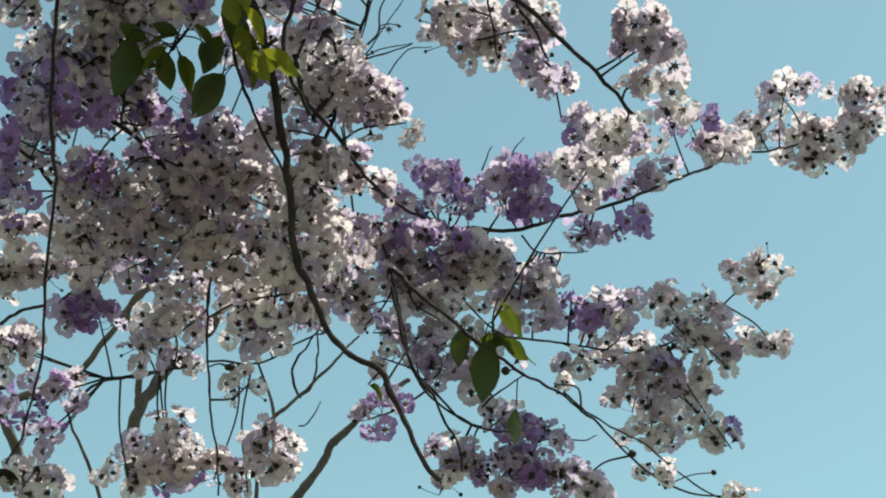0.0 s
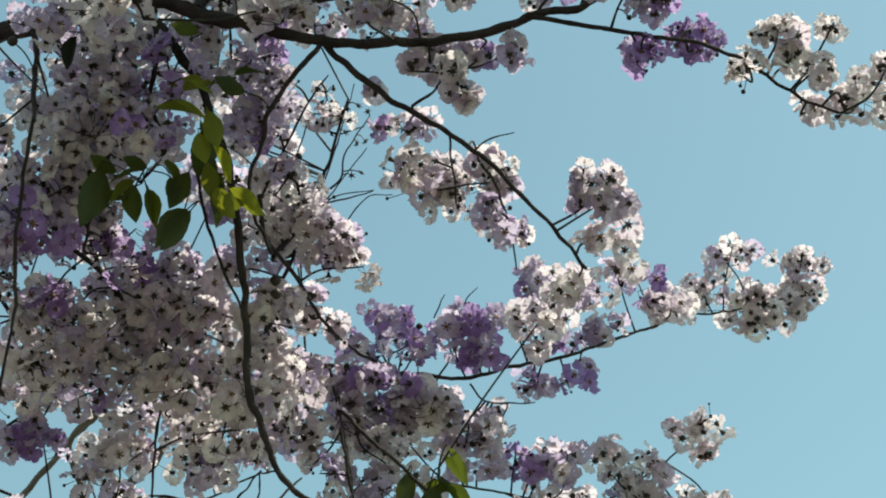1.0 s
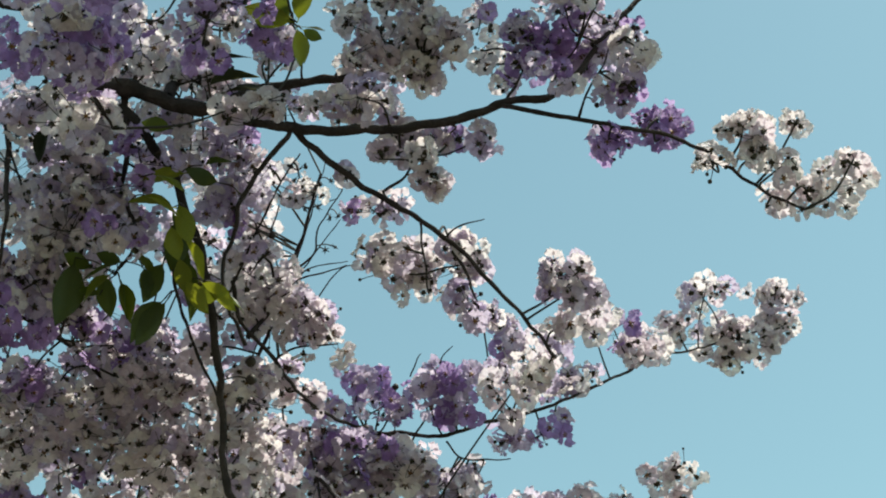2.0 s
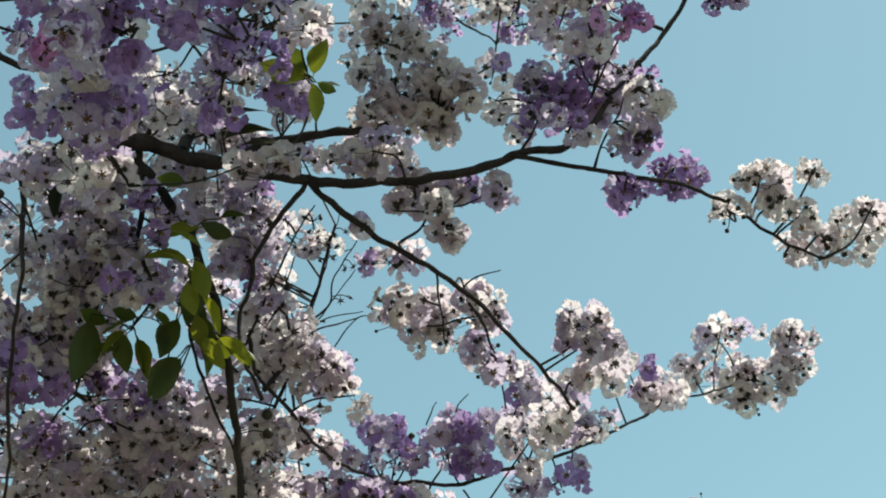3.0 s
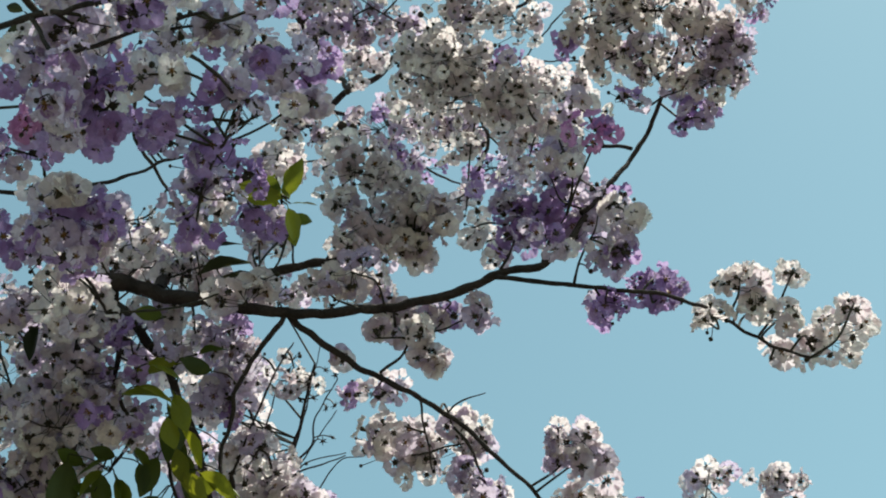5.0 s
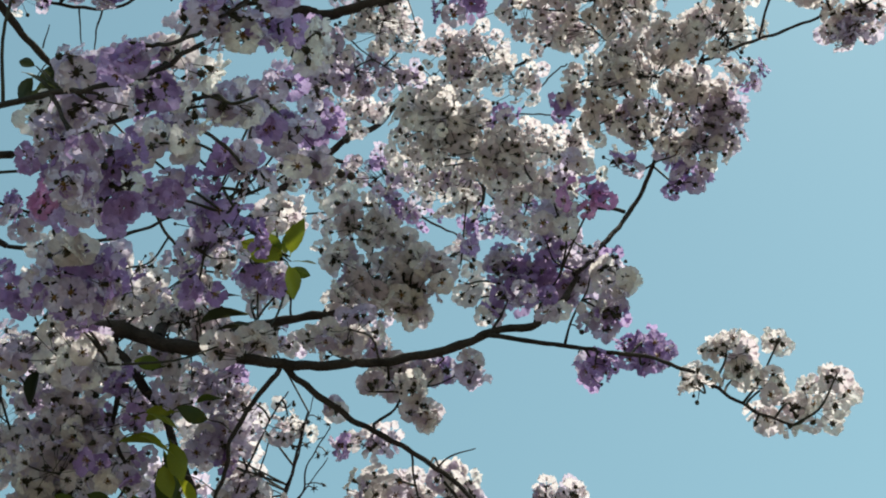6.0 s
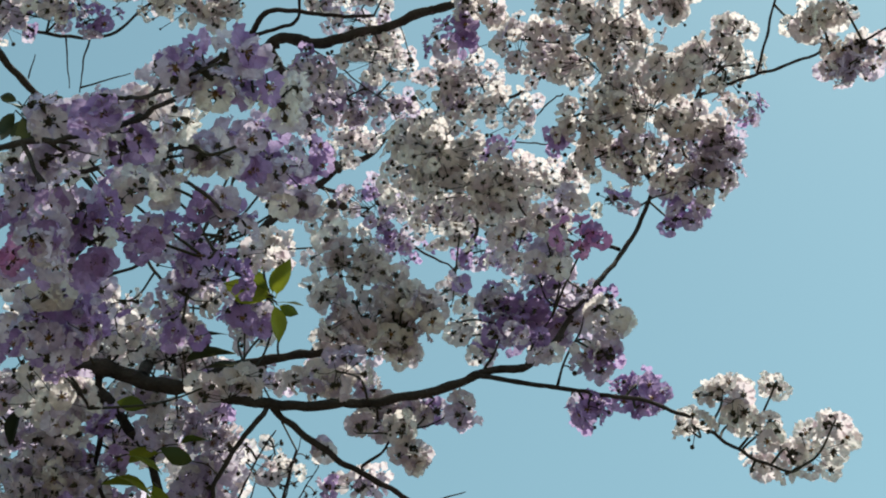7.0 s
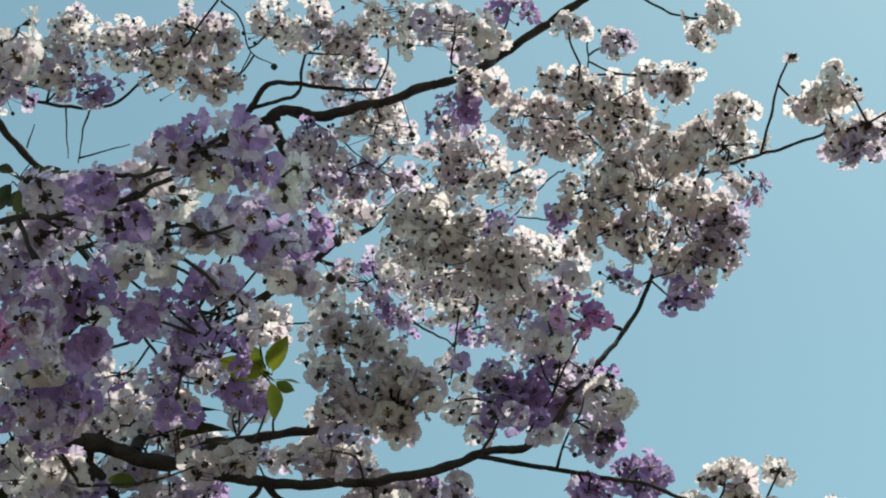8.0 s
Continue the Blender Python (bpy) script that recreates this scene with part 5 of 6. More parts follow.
add_cluster(0.340, 2.740, 3.410, 0.049, 0.033, "violet", 1.33)
add_cluster(0.430, 2.760, 3.450, 0.050, 0.050, "lilac", 1.35)
add_cluster(0.560, 2.840, 3.480, 0.046, 0.040, "white", 1.39)
add_cluster(0.610, 2.860, 3.430, 0.070, 0.048, "white", 1.38)
add_cluster(0.710, 2.880, 3.460, 0.075, 0.038, "white", 1.40)
add_cluster(0.790, 2.860, 3.450, 0.035, 0.035, "white", 1.39)
add_cluster(0.670, 2.870, 3.400, 0.054, 0.040, "white", 1.38)
add_cluster(0.510, 2.860, 3.360, 0.069, 0.056, "lilac", 1.36)
add_cluster(0.410, 2.820, 3.360, 0.072, 0.047, "white", 1.35)
add_cluster(0.580, 2.870, 3.330, 0.060, 0.053, "white", 1.36)
add_cluster(0.470, 2.910, 3.300, 0.073, 0.042, "white", 1.36)
add_cluster(0.510, 2.930, 3.240, 0.077, 0.053, "white", 1.35)
add_cluster(0.630, 2.920, 3.260, 0.061, 0.051, "white", 1.36)
add_cluster(0.680, 2.930, 3.220, 0.051, 0.037, "lilac", 1.35)
add_cluster(0.330, 2.710, 3.280, 0.050, 0.042, "white", 1.29)
add_cluster(0.260, 2.560, 3.130, 0.030, 0.028, "budding", 0.77)
add_cluster(0.240, 2.650, 3.370, 0.050, 0.050, "lilac", 1.29)
add_cluster(0.230, 2.620, 3.420, 0.052, 0.040, "lilac", 1.30)
add_cluster(0.260, 2.600, 3.450, 0.045, 0.032, "white", 1.30)
add_cluster(-0.670, 1.740, 3.620, 0.086, 0.064, "lilac", 1.06)
add_cluster(-0.460, 1.750, 3.390, 0.055, 0.050, "purple", 1.06)
add_cluster(-0.580, 1.800, 3.530, 0.074, 0.063, "lilac", 1.06)
add_cluster(-0.580, 1.830, 3.430, 0.083, 0.062, "white", 1.06)
add_cluster(-0.660, 2.010, 3.430, 0.076, 0.055, "lilac", 0.86)
add_cluster(-0.620, 1.470, 3.520, 0.068, 0.049, "purple", 1.06)
add_cluster(-0.690, 2.220, 3.340, 0.079, 0.068, "white", 1.13)
add_cluster(-0.580, 2.300, 3.350, 0.092, 0.063, "white", 1.16)
add_cluster(-0.680, 2.340, 3.260, 0.081, 0.058, "white", 1.15)
add_cluster(-0.430, 2.300, 3.320, 0.079, 0.068, "white", 1.16)
add_cluster(-0.230, 2.250, 3.240, 0.087, 0.076, "white", 1.13)
add_cluster(-0.470, 2.230, 3.390, 0.079, 0.051, "white", 1.15)
add_cluster(-0.250, 2.170, 3.350, 0.060, 0.055, "white", 1.13)
add_cluster(-0.480, 1.660, 3.740, 0.064, 0.043, "white", 1.06)
add_cluster(-0.293, 1.844, 3.663, 0.055, 0.076, "lilac", 1.11)
add_cluster(-0.310, 1.880, 3.580, 0.048, 0.048, "lilac", 1.06)
add_cluster(-0.240, 2.140, 3.550, 0.079, 0.057, "white", 1.17)
add_cluster(-0.130, 2.120, 3.500, 0.053, 0.047, "white", 1.15)
add_cluster(-0.390, 1.860, 3.650, 0.044, 0.044, "lilac", 1.10)
add_cluster(-0.240, 1.700, 3.810, 0.049, 0.049, "white", 0.86)
add_cluster(-0.320, 1.360, 3.430, 0.036, 0.036, "violet", 1.06)
add_cluster(-0.560, 2.310, 3.430, 0.070, 0.053, "white", 1.19)
add_cluster(-0.490, 2.350, 3.400, 0.064, 0.053, "lilac", 1.19)
add_cluster(-0.630, 2.400, 3.370, 0.071, 0.048, "white", 1.20)
add_cluster(-0.440, 2.450, 3.270, 0.070, 0.053, "white", 1.19)
add_cluster(-0.530, 2.490, 3.290, 0.065, 0.048, "white", 1.21)
add_cluster(-0.740, 2.340, 3.330, 0.070, 0.047, "white", 1.17)
add_cluster(-0.830, 2.330, 3.300, 0.058, 0.047, "white", 1.15)
add_cluster(-0.700, 2.450, 3.360, 0.073, 0.044, "lilac", 1.21)
add_cluster(-0.190, 2.480, 3.270, 0.064, 0.053, "white", 1.21)
add_cluster(-0.130, 2.510, 3.240, 0.053, 0.042, "white", 1.21)
add_cluster(-0.040, 2.540, 3.200, 0.053, 0.047, "lilac", 1.21)
add_cluster(0.050, 2.560, 3.340, 0.073, 0.048, "blush", 1.25)
add_cluster(0.150, 2.620, 3.340, 0.061, 0.044, "lilac", 1.28)
add_cluster(-0.250, 2.460, 3.210, 0.052, 0.046, "white", 1.18)
add_cluster(-0.470, 2.270, 3.430, 0.069, 0.046, "white", 1.17)
add_cluster(-0.340, 2.160, 3.430, 0.044, 0.056, "white", 1.14)
add_cluster(-0.730, 1.940, 3.400, 0.064, 0.054, "lilac", 1.06)
add_cluster(-0.600, 2.020, 3.440, 0.066, 0.049, "white", 0.86)
add_cluster(-0.600, 2.070, 3.390, 0.066, 0.055, "lilac", 0.86)
add_cluster(-0.090, 2.510, 3.140, 0.035, 0.041, "white", 1.19)
add_cluster(-0.350, 2.030, 3.500, 0.044, 0.055, "lilac", 1.12)
add_cluster(-0.080, 1.560, 3.900, 0.065, 0.052, "white", 1.06)
add_cluster(-0.010, 1.570, 3.840, 0.062, 0.048, "white", 1.06)
add_cluster(-0.030, 1.610, 3.760, 0.069, 0.044, "white", 1.06)
add_cluster(0.060, 1.570, 3.770, 0.044, 0.044, "blush", 1.06)
add_cluster(0.040, 1.620, 3.720, 0.052, 0.037, "white", 1.06)
add_cluster(-0.290, 1.330, 3.520, 0.069, 0.050, "violet", 1.06)
add_cluster(-0.380, 1.740, 3.760, 0.066, 0.037, "white", 0.86)
add_cluster(-0.230, 1.480, 3.600, 0.044, 0.039, "purple", 1.06)
add_cluster(0.301, 1.616, 3.773, 0.066, 0.056, "mauve", 1.06)
add_cluster(0.373, 1.603, 3.760, 0.048, 0.047, "mauve", 1.06)
add_cluster(0.420, 1.530, 3.730, 0.029, 0.041, "white", 1.06)
add_cluster(0.400, 1.580, 3.650, 0.035, 0.037, "mauve", 1.06)
add_cluster(0.230, 1.580, 3.780, 0.044, 0.044, "mauve", 1.06)
add_cluster(0.280, 1.600, 4.000, 0.066, 0.054, "white", 1.13)
add_cluster(0.340, 1.550, 4.030, 0.054, 0.052, "sunlit_white", 1.12)
add_cluster(0.340, 1.600, 3.930, 0.050, 0.044, "mauve", 1.11)
add_cluster(0.260, 1.520, 4.120, 0.067, 0.052, "sunlit_white", 0.86)
add_cluster(0.170, 1.750, 4.270, 0.070, 0.050, "lilac", 0.77)
add_cluster(0.070, 1.710, 4.300, 0.070, 0.047, "sunlit_white", 0.77)
add_cluster(-0.170, 1.260, 3.640, 0.047, 0.042, "lilac", 1.06)
add_cluster(-0.210, 1.460, 3.740, 0.039, 0.046, "white", 1.06)
add_cluster(-0.430, 1.090, 3.340, 0.057, 0.049, "purple", 0.95)
add_cluster(-0.330, 1.040, 3.270, 0.043, 0.039, "purple", 0.95)
add_cluster(-0.470, 1.070, 3.340, 0.049, 0.041, "mauve", 0.95)
add_cluster(0.540, 1.260, 4.150, 0.063, 0.057, "sunlit_white", 0.86)
add_cluster(0.650, 1.180, 4.170, 0.043, 0.047, "sunlit_white", 0.86)
add_cluster(0.600, 1.340, 4.100, 0.063, 0.052, "sunlit_white", 0.86)
add_cluster(0.460, 1.350, 4.180, 0.064, 0.053, "sunlit_white", 0.86)
add_cluster(0.490, 1.420, 4.100, 0.064, 0.041, "lilac", 0.86)
add_cluster(0.660, 1.370, 4.070, 0.047, 0.045, "lilac", 0.86)
add_cluster(0.340, 1.230, 4.310, 0.058, 0.047, "sunlit_white", 0.77)
add_cluster(0.480, 1.270, 4.270, 0.066, 0.051, "sunlit_white", 0.77)
add_cluster(0.340, 1.370, 4.310, 0.067, 0.043, "blush", 0.77)
add_cluster(0.050, 1.580, 4.210, 0.054, 0.054, "sunlit_white", 0.77)
add_cluster(0.140, 1.540, 4.170, 0.066, 0.053, "sunlit_white", 0.77)
add_cluster(0.250, 1.590, 4.130, 0.058, 0.053, "sunlit_white", 0.77)
add_cluster(-0.100, 1.600, 3.800, 0.049, 0.040, "white", 1.06)
add_cluster(-0.050, 1.640, 3.720, 0.059, 0.042, "white", 1.06)
add_cluster(0.040, 1.560, 3.780, 0.052, 0.038, "white", 1.06)
add_cluster(0.030, 1.610, 3.730, 0.052, 0.037, "white", 1.06)
add_cluster(0.300, 1.530, 3.800, 0.047, 0.042, "mauve", 1.06)
add_cluster(0.350, 1.500, 3.770, 0.041, 0.039, "mauve", 1.06)
add_cluster(0.220, 1.580, 3.780, 0.042, 0.047, "mauve", 1.06)
add_cluster(-0.100, 1.410, 4.690, 0.066, 0.048, "white", 0.77)
add_cluster(-0.270, 1.320, 4.610, 0.064, 0.046, "white", 0.77)
add_cluster(0.012, 1.758, 3.657, 0.036, 0.036, "white", 1.06)
add_cluster(0.050, 1.720, 3.590, 0.033, 0.039, "white", 1.06)
add_cluster(0.105, 1.737, 3.667, 0.036, 0.034, "lilac", 1.06)
add_cluster(0.080, 1.750, 3.560, 0.018, 0.027, "white", 1.06)
add_cluster(0.770, 1.500, 3.440, 0.027, 0.031, "sunlit_white", 1.06)
add_cluster(0.630, 1.540, 3.490, 0.035, 0.033, "sunlit_white", 1.06)
add_cluster(0.722, 1.587, 3.446, 0.029, 0.025, "sunlit_white", 1.06)
add_cluster(-0.180, 1.920, 3.700, 0.040, 0.033, "budding", 0.86)
add_cluster(-0.150, 1.980, 3.710, 0.034, 0.029, "budding", 0.86)
add_cluster(-0.080, 1.819, 3.617, 0.021, 0.019, "white", 1.06)
add_cluster(0.770, 1.080, 3.990, 0.036, 0.030, "budding", 1.06)
add_cluster(0.690, 0.990, 4.060, 0.009, 0.009, "budding", 0.50)
add_cluster(0.570, 1.060, 4.240, 0.038, 0.025, "sunlit_white", 0.86)
add_cluster(0.540, 1.210, 4.290, 0.047, 0.035, "sunlit_white", 0.77)

add_cluster(0.033, 1.756, 3.665, 0.048, 0.038, "white", 1.06)
add_cluster(0.080, 1.740, 3.550, 0.031, 0.031, "white", 1.06)
add_cluster(0.160, 1.670, 3.590, 0.022, 0.034, "white", 1.06)
add_cluster(-0.010, 1.730, 3.580, 0.031, 0.031, "white", 1.06)
add_cluster(-0.380, 2.300, 3.940, 0.058, 0.064, "white", 1.31)
add_cluster(-0.420, 2.370, 3.860, 0.051, 0.064, "white", 1.32)
add_cluster(-0.300, 2.170, 3.930, 0.047, 0.050, "blush", 1.27)
add_cluster(-0.490, 2.390, 3.890, 0.046, 0.072, "lilac", 1.33)
add_cluster(-0.280, 2.370, 3.880, 0.039, 0.064, "white", 1.32)
add_cluster(-0.380, 2.230, 4.010, 0.058, 0.051, "white", 1.31)
add_cluster(-0.290, 2.310, 3.940, 0.036, 0.051, "blush", 1.32)
add_cluster(-0.440, 2.170, 3.910, 0.050, 0.050, "lilac", 1.27)
add_cluster(-0.140, 1.530, 4.800, 0.062, 0.048, "white", 0.77)
add_cluster(-0.080, 1.550, 4.740, 0.068, 0.030, "lilac", 0.77)
add_cluster(-0.040, 1.500, 4.760, 0.055, 0.041, "sunlit_white", 0.77)
add_cluster(0.010, 1.640, 4.690, 0.061, 0.061, "sunlit_white", 0.77)
add_cluster(0.160, 1.730, 3.990, 0.037, 0.044, "blush", 1.16)
add_cluster(0.160, 1.640, 3.800, 0.034, 0.048, "budding", 1.06)
add_cluster(0.200, 1.660, 3.740, 0.030, 0.030, "white", 1.06)
add_cluster(0.150, 1.620, 3.880, 0.031, 0.031, "purple", 1.10)
add_cluster(-0.688, 1.936, 3.564, 0.070, 0.059, "white", 0.95)
add_cluster(-0.745, 1.968, 3.689, 0.067, 0.056, "white", 1.14)
add_cluster(-0.663, 1.913, 3.670, 0.060, 0.055, "lilac", 1.12)
add_cluster(-0.446, 0.841, 3.057, 0.035, 0.035, "purple", 0.92)
add_cluster(-0.421, 0.848, 2.975, 0.030, 0.027, "magenta", 0.92)
add_cluster(-0.386, 0.891, 3.016, 0.035, 0.028, "purple", 0.92)
add_cluster(-0.472, 0.865, 3.166, 0.034, 0.027, "white", 0.92)
add_cluster(-0.375, 0.851, 3.019, 0.031, 0.031, "purple", 0.92)
add_cluster(-0.306, 0.770, 3.098, 0.032, 0.028, "white", 0.92)
add_cluster(-0.739, 1.325, 4.380, 0.069, 0.052, "white", 0.77)
add_cluster(-0.784, 1.386, 4.340, 0.058, 0.052, "lilac", 0.77)
add_cluster(-0.435, 1.293, 4.502, 0.071, 0.048, "white", 0.77)
add_cluster(-0.366, 1.377, 4.435, 0.038, 0.059, "white", 0.77)
add_cluster(-0.567, 1.307, 4.478, 0.053, 0.041, "white", 0.77)
add_cluster(-0.668, 1.340, 4.363, 0.058, 0.046, "lilac", 0.77)
add_cluster(-0.530, 1.120, 3.289, 0.047, 0.043, "purple", 0.95)
add_cluster(-0.487, 1.125, 3.346, 0.044, 0.040, "purple", 0.95)
add_cluster(-0.861, 2.576, 3.353, 0.085, 0.060, "white", 1.24)
add_cluster(-0.891, 2.670, 3.226, 0.060, 0.073, "white", 1.24)
add_cluster(-0.791, 2.716, 3.160, 0.060, 0.042, "lilac", 1.24)
add_cluster(-0.808, 2.689, 3.028, 0.041, 0.041, "purple", 1.20)
add_cluster(-0.774, 2.609, 3.307, 0.060, 0.048, "lilac", 1.24)
add_cluster(-0.719, 2.621, 3.289, 0.046, 0.036, "purple", 1.24)
add_cluster(-0.506, 2.502, 3.194, 0.081, 0.052, "white", 1.18)
add_cluster(-0.600, 2.572, 3.185, 0.053, 0.047, "lilac", 1.20)
add_cluster(-0.564, 2.832, 3.083, 0.074, 0.068, "white", 1.26)
add_cluster(-0.458, 2.850, 3.056, 0.061, 0.055, "white", 1.26)
add_cluster(-0.332, 2.780, 3.066, 0.066, 0.060, "white", 1.24)
add_cluster(-0.816, 2.745, 2.952, 0.082, 0.041, "blush", 1.20)
add_cluster(0.345, 2.434, 3.697, 0.087, 0.060, "white", 1.28)
add_cluster(0.187, 2.490, 3.622, 0.060, 0.052, "purple", 1.28)
add_cluster(0.278, 2.519, 3.666, 0.057, 0.051, "lilac", 1.30)
add_cluster(0.425, 2.646, 3.744, 0.077, 0.053, "mauve", 1.36)
add_cluster(0.449, 2.660, 3.640, 0.046, 0.037, "purple", 1.34)
add_cluster(0.340, 2.639, 3.586, 0.045, 0.032, "lilac", 1.32)
add_cluster(0.202, 2.527, 3.572, 0.050, 0.044, "purple", 1.28)
add_cluster(-0.000, 2.497, 3.617, 0.050, 0.044, "purple", 1.28)
add_cluster(0.070, 2.605, 3.468, 0.106, 0.060, "blush", 1.28)
add_cluster(0.156, 2.590, 3.401, 0.092, 0.055, "lilac", 1.26)
add_cluster(-0.016, 2.541, 3.387, 0.073, 0.054, "white", 1.24)
add_cluster(0.097, 2.566, 3.181, 0.070, 0.053, "white", 1.20)
add_cluster(0.164, 2.695, 3.004, 0.076, 0.053, "mauve", 1.20)
add_cluster(0.294, 2.705, 2.989, 0.070, 0.044, "lilac", 1.20)
add_cluster(0.047, 2.685, 3.019, 0.058, 0.044, "white", 1.20)
add_cluster(0.232, 2.658, 3.053, 0.053, 0.044, "purple", 1.20)
add_cluster(0.482, 2.879, 3.425, 0.093, 0.060, "white", 1.36)
add_cluster(0.374, 2.752, 3.431, 0.077, 0.051, "lilac", 1.32)
add_cluster(0.588, 2.981, 3.367, 0.081, 0.054, "white", 1.38)
add_cluster(0.309, 2.739, 3.450, 0.045, 0.039, "violet", 1.32)
add_cluster(0.634, 2.869, 3.521, 0.061, 0.067, "white", 1.38)
add_cluster(-0.248, 1.584, 3.517, 0.057, 0.029, "white", 1.00)
add_cluster(-0.292, 1.580, 3.524, 0.031, 0.023, "blush", 1.00)
add_cluster(-0.225, 1.561, 3.534, 0.044, 0.027, "white", 1.00)
add_cluster(-0.113, 1.569, 3.544, 0.059, 0.031, "white", 1.00)
add_cluster(-0.061, 1.553, 3.552, 0.057, 0.039, "white", 1.00)
add_cluster(0.610, 1.436, 4.020, 0.064, 0.053, "white", 0.95)
add_cluster(0.586, 1.490, 3.978, 0.044, 0.033, "mauve", 0.95)
add_cluster(0.647, 1.412, 4.037, 0.042, 0.042, "lilac", 0.95)
add_cluster(0.400, 1.432, 4.067, 0.054, 0.043, "sunlit_white", 0.90)
add_cluster(0.467, 1.428, 4.064, 0.067, 0.040, "sunlit_white", 0.90)
add_cluster(0.350, 1.459, 3.958, 0.055, 0.028, "lilac", 0.90)
add_cluster(0.529, 1.434, 4.054, 0.056, 0.040, "white", 0.90)
add_cluster(0.270, 1.502, 3.607, 0.044, 0.037, "mauve", 1.00)
add_cluster(0.420, 1.495, 3.681, 0.032, 0.042, "white", 1.00)
add_cluster(0.406, 1.540, 3.630, 0.030, 0.030, "mauve", 1.00)
add_cluster(0.657, 1.500, 3.430, 0.045, 0.032, "sunlit_white", 1.00)
add_cluster(0.543, 1.543, 3.464, 0.029, 0.031, "sunlit_white", 1.00)
add_cluster(0.592, 1.504, 3.506, 0.043, 0.034, "sunlit_white", 1.00)
add_cluster(-0.415, 0.770, 3.136, 0.039, 0.025, "mauve", 0.92)
add_cluster(-0.347, 0.723, 3.092, 0.028, 0.022, "purple", 0.92)
add_cluster(-0.267, 0.621, 3.013, 0.023, 0.020, "purple", 0.92)
add_cluster(0.719, 1.047, 4.002, 0.036, 0.042, "sunlit_white", 0.95)
add_cluster(0.780, 1.014, 4.021, 0.034, 0.042, "sunlit_white", 0.95)
add_cluster(0.798, 1.110, 3.949, 0.042, 0.028, "lilac", 0.95)
add_cluster(0.843, 1.072, 3.973, 0.032, 0.032, "white", 0.95)
add_cluster(0.099, 1.480, 4.134, 0.079, 0.062, "sunlit_white", 0.85)
add_cluster(0.195, 1.533, 4.087, 0.079, 0.057, "sunlit_white", 0.85)
add_cluster(-0.369, 2.318, 3.382, 0.060, 0.053, "white", 1.18)
add_cluster(-0.343, 2.361, 3.327, 0.052, 0.046, "white", 1.18)
add_cluster(-0.185, 2.257, 3.440, 0.055, 0.048, "white", 1.18)
add_cluster(-0.137, 2.325, 3.432, 0.047, 0.040, "blush", 1.20)
add_cluster(-0.509, 2.260, 3.466, 0.071, 0.044, "white", 1.18)
add_cluster(-0.622, 2.286, 3.445, 0.063, 0.044, "white", 1.18)
add_cluster(-0.405, 2.258, 3.460, 0.055, 0.044, "blush", 1.18)
add_cluster(-0.012, 2.456, 3.417, 0.070, 0.048, "mauve", 1.24)
add_cluster(0.090, 2.521, 3.408, 0.084, 0.059, "blush", 1.26)
add_cluster(-0.053, 2.514, 3.350, 0.070, 0.058, "mauve", 1.24)
add_cluster(0.184, 2.594, 3.388, 0.060, 0.042, "lilac", 1.28)
add_cluster(0.056, 2.481, 3.540, 0.056, 0.042, "purple", 1.28)

# unseen blossom added high up, placed to shade the nearer branches
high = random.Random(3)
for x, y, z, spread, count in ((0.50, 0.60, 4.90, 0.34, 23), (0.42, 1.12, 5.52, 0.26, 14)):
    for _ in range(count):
        shade_bunch(x + high.uniform(-spread, spread), y + high.uniform(-0.8, 0.8) * spread, z + high.uniform(-0.12, 0.2), 0.12)
bunch(-0.34, 1.51, 3.67, 0.040, 8, 0.95)
bunch(-0.57, 1.41, 3.56, 0.031, 6, 0.95)
bunch(-0.52, 1.45, 3.54, 0.039, 7, 0.95)
bunch(-0.57, 1.48, 3.51, 0.043, 9, 0.95)
bunch(-0.52, 1.55, 3.60, 0.029, 6, 0.95)
bunch(-0.55, 1.90, 4.09, 0.048, 11, 0.95)
bunch(-0.53, 1.98, 4.03, 0.042, 8, 0.95)
bunch(-0.43, 1.93, 4.03, 0.041, 8, 0.95)
bunch(-0.25, 1.70, 3.85, 0.035, 6, 0.95)
bunch(-0.31, 1.85, 3.78, 0.031, 6, 0.95)
bunch(-0.58, 1.69, 3.59, 0.050, 12, 0.95)
bunch(-0.58, 2.06, 3.93, 0.047, 11, 0.95)
bunch(-0.23, 1.82, 4.20, 0.042, 8, 0.95)
bunch(-0.22, 1.95, 3.91, 0.038, 7, 0.95)
bunch(-0.57, 1.55, 3.59, 0.056, 15, 0.95)
bunch(-0.65, 2.04, 3.88, 0.059, 16, 0.95)
bunch(-0.54, 2.03, 4.05, 0.040, 8, 0.95)
bunch(-0.61, 2.05, 3.68, 0.074, 26, 0.95)
bunch(-0.50, 1.96, 3.73, 0.050, 12, 0.95)
bunch(-0.67, 2.13, 3.57, 0.056, 15, 0.95)
bunch(-0.34, 2.00, 3.98, 0.035, 6, 0.95)
bunch(-0.40, 2.07, 3.91, 0.039, 7, 0.95)
bunch(-0.28, 2.07, 3.80, 0.047, 11, 0.95)
bunch(-0.35, 2.11, 3.74, 0.043, 9, 0.95)
bunch(-0.57, 2.30, 3.57, 0.038, 7, 0.95)
bunch(-0.46, 1.99, 3.90, 0.038, 7, 0.95)
bunch(-0.53, 1.22, 3.69, 0.046, 10, 0.95)
bunch(-0.26, 1.24, 3.73, 0.039, 7, 0.95)
bunch(-0.43, 2.56, 3.43, 0.060, 17, 0.95)
bunch(-0.56, 2.57, 3.47, 0.052, 13, 0.95)
bunch(-0.28, 2.44, 3.37, 0.068, 22, 0.95)
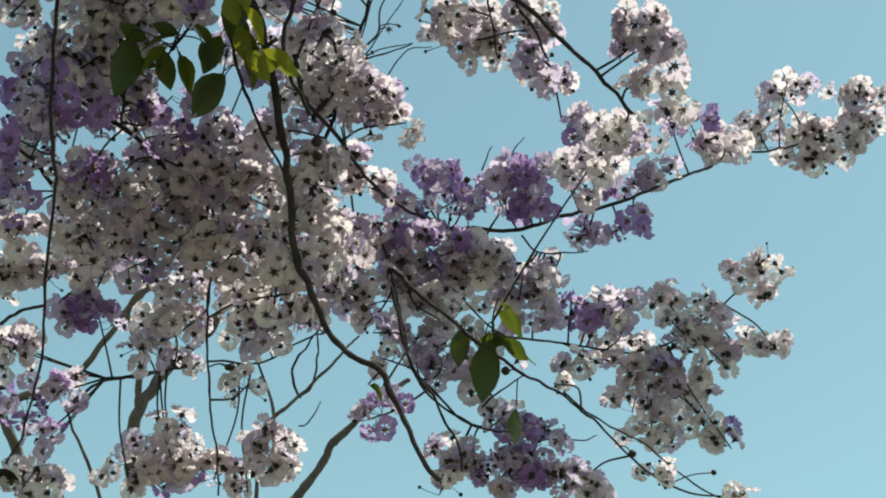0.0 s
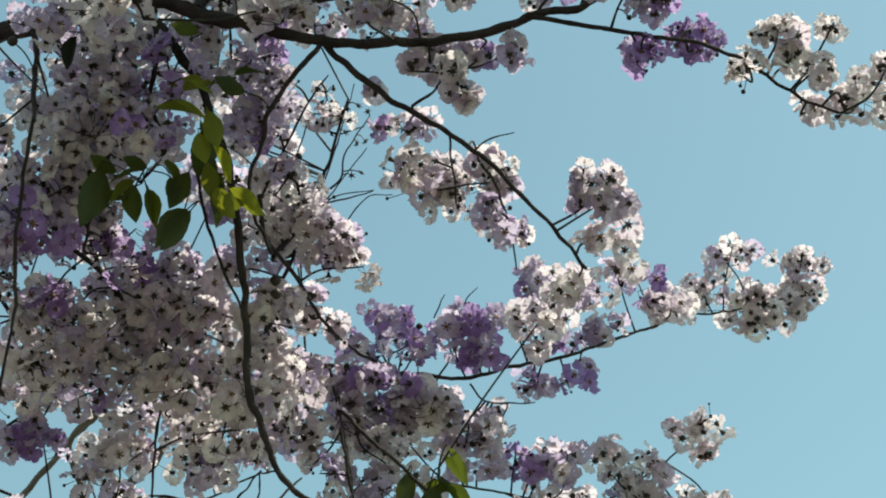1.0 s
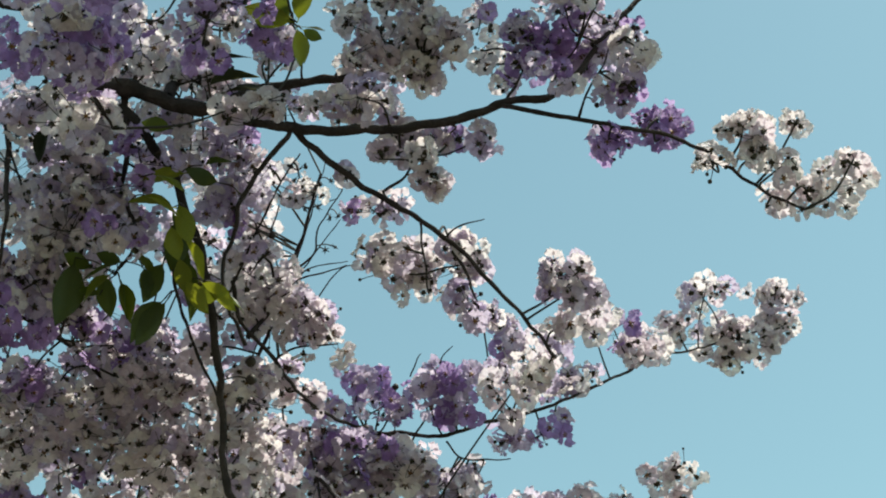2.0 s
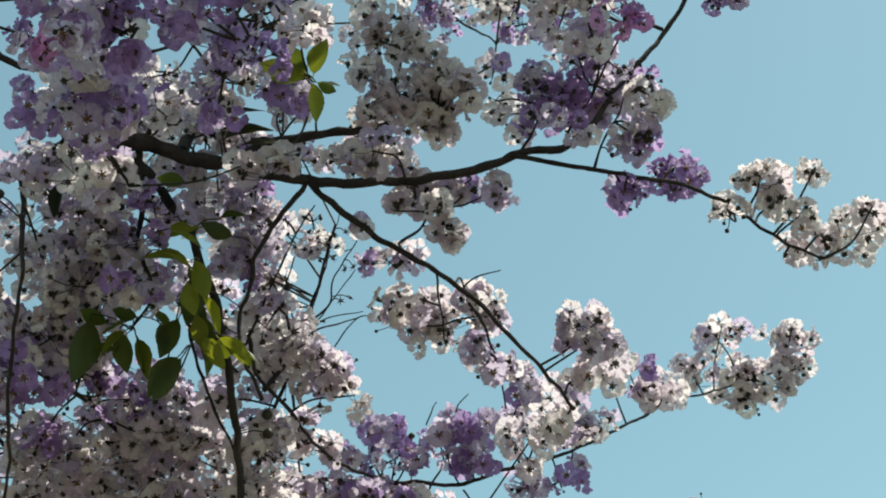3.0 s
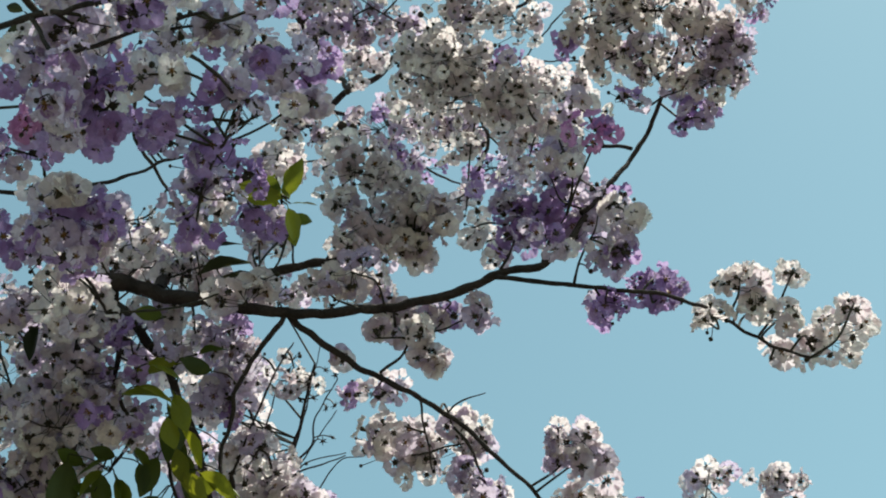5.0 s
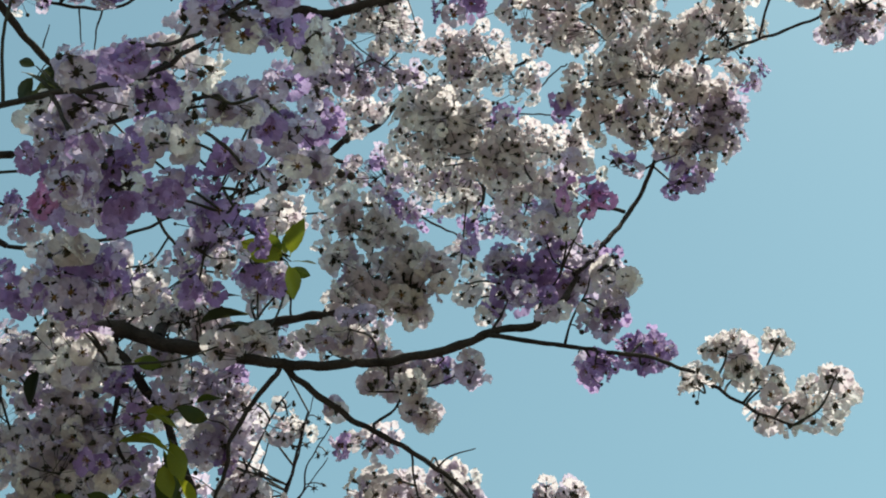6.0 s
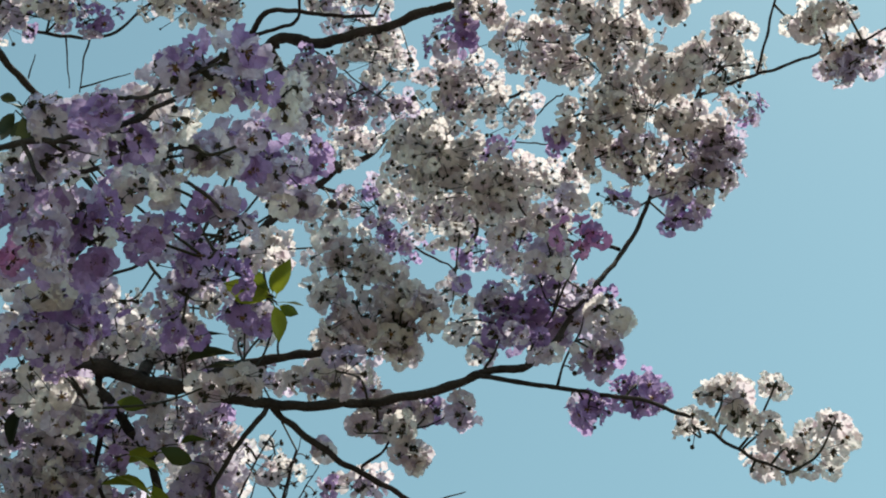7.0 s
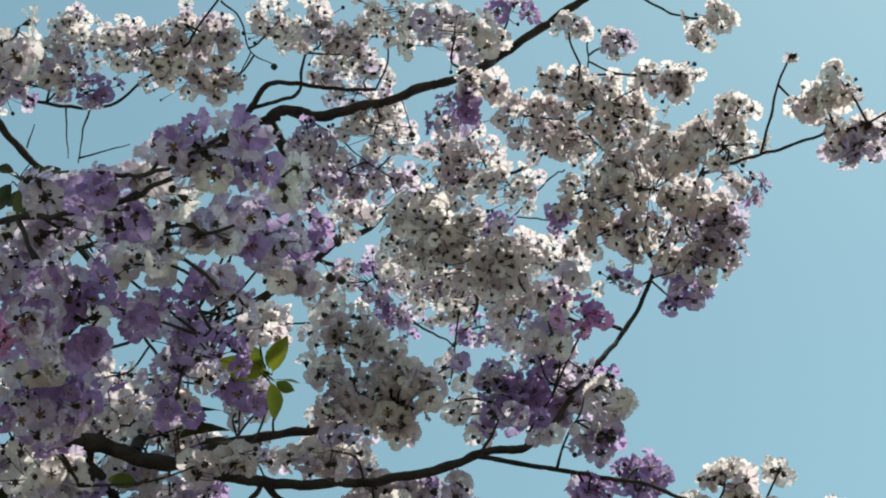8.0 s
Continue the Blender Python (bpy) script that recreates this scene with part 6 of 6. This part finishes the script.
bunch(-0.27, 2.41, 3.50, 0.060, 17, 0.95)
bunch(-0.20, 2.60, 3.51, 0.040, 8, 0.95)
bunch(-0.34, 2.54, 3.30, 0.048, 11, 0.95)
bunch(-0.23, 2.56, 3.38, 0.035, 6, 0.95)
bunch(-0.43, 2.46, 3.57, 0.052, 13, 0.95)
bunch(-0.69, 2.45, 3.51, 0.045, 9, 0.95)
bunch(-0.59, 2.39, 3.61, 0.040, 7, 0.95)
bunch(-0.48, 2.40, 3.63, 0.040, 7, 0.95)
bunch(-0.73, 2.39, 3.49, 0.039, 7, 0.95)
bunch(-0.27, 2.22, 3.72, 0.060, 17, 0.95)
bunch(-0.22, 2.34, 3.67, 0.054, 14, 0.95)
bunch(-0.31, 2.28, 3.65, 0.048, 11, 0.95)
bunch(-0.66, 2.60, 3.40, 0.038, 7, 0.95)
bunch(-0.37, 2.71, 3.31, 0.042, 8, 0.95)
bunch(-0.77, 2.17, 3.49, 0.074, 26, 0.95)
bunch(-0.81, 2.22, 3.42, 0.046, 10, 0.95)
bunch(-0.72, 2.13, 3.55, 0.046, 10, 0.95)
bunch(-0.87, 2.34, 3.40, 0.043, 9, 0.95)
bunch(-0.83, 2.04, 3.61, 0.033, 6, 0.95)
bunch(-0.70, 2.11, 3.66, 0.043, 9, 0.95)
bunch(-0.60, 2.12, 3.68, 0.043, 9, 0.95)
bunch(-0.52, 2.08, 3.67, 0.033, 6, 0.95)
bunch(-0.42, 2.73, 3.37, 0.041, 8, 0.95)
bunch(-0.73, 1.94, 3.81, 0.057, 15, 0.95)
bunch(-0.50, 1.97, 3.57, 0.044, 9, 0.95)
bunch(-0.63, 2.01, 3.71, 0.056, 15, 0.95)
bunch(-0.64, 2.04, 3.61, 0.055, 14, 0.95)
bunch(-0.73, 2.23, 3.60, 0.048, 11, 0.95)
bunch(-0.68, 1.66, 3.72, 0.043, 9, 0.95)
bunch(-0.75, 2.45, 3.49, 0.060, 17, 0.95)
bunch(-0.63, 2.53, 3.50, 0.055, 15, 0.95)
bunch(-0.74, 2.58, 3.40, 0.050, 12, 0.95)
bunch(-0.47, 2.53, 3.47, 0.060, 17, 0.95)
bunch(-0.51, 2.46, 3.55, 0.045, 9, 0.95)
bunch(-0.52, 1.85, 3.94, 0.038, 7, 0.95)
bunch(-0.34, 2.10, 3.76, 0.043, 9, 0.95)
bunch(-0.42, 2.07, 3.84, 0.038, 7, 0.95)
bunch(-0.35, 1.55, 3.63, 0.032, 6, 0.95)
bunch(-0.61, 2.53, 3.60, 0.046, 10, 0.95)
bunch(-0.53, 2.57, 3.57, 0.046, 10, 0.95)
bunch(-0.69, 2.62, 3.54, 0.042, 8, 0.95)
bunch(-0.48, 2.68, 3.42, 0.046, 10, 0.95)
bunch(-0.58, 2.71, 3.44, 0.042, 8, 0.95)
bunch(-0.81, 2.55, 3.49, 0.041, 8, 0.95)
bunch(-0.90, 2.55, 3.45, 0.041, 8, 0.95)
bunch(-0.76, 2.68, 3.52, 0.038, 7, 0.95)
bunch(-0.21, 2.72, 3.43, 0.046, 10, 0.95)
bunch(-0.28, 2.69, 3.36, 0.040, 8, 0.95)
bunch(-0.52, 2.48, 3.60, 0.040, 8, 0.95)
bunch(-0.37, 2.37, 3.61, 0.039, 7, 0.95)
bunch(-0.81, 2.14, 3.59, 0.047, 11, 0.95)
bunch(-0.66, 2.22, 3.63, 0.043, 9, 0.95)
bunch(-0.66, 2.28, 3.57, 0.048, 11, 0.95)
bunch(-0.38, 2.23, 3.69, 0.038, 7, 0.95)
bunch(-0.32, 1.52, 3.73, 0.045, 10, 0.95)
bunch(-0.41, 1.93, 3.96, 0.033, 6, 0.95)
bunch(-0.25, 1.67, 3.81, 0.035, 6, 0.95)
close_crown()
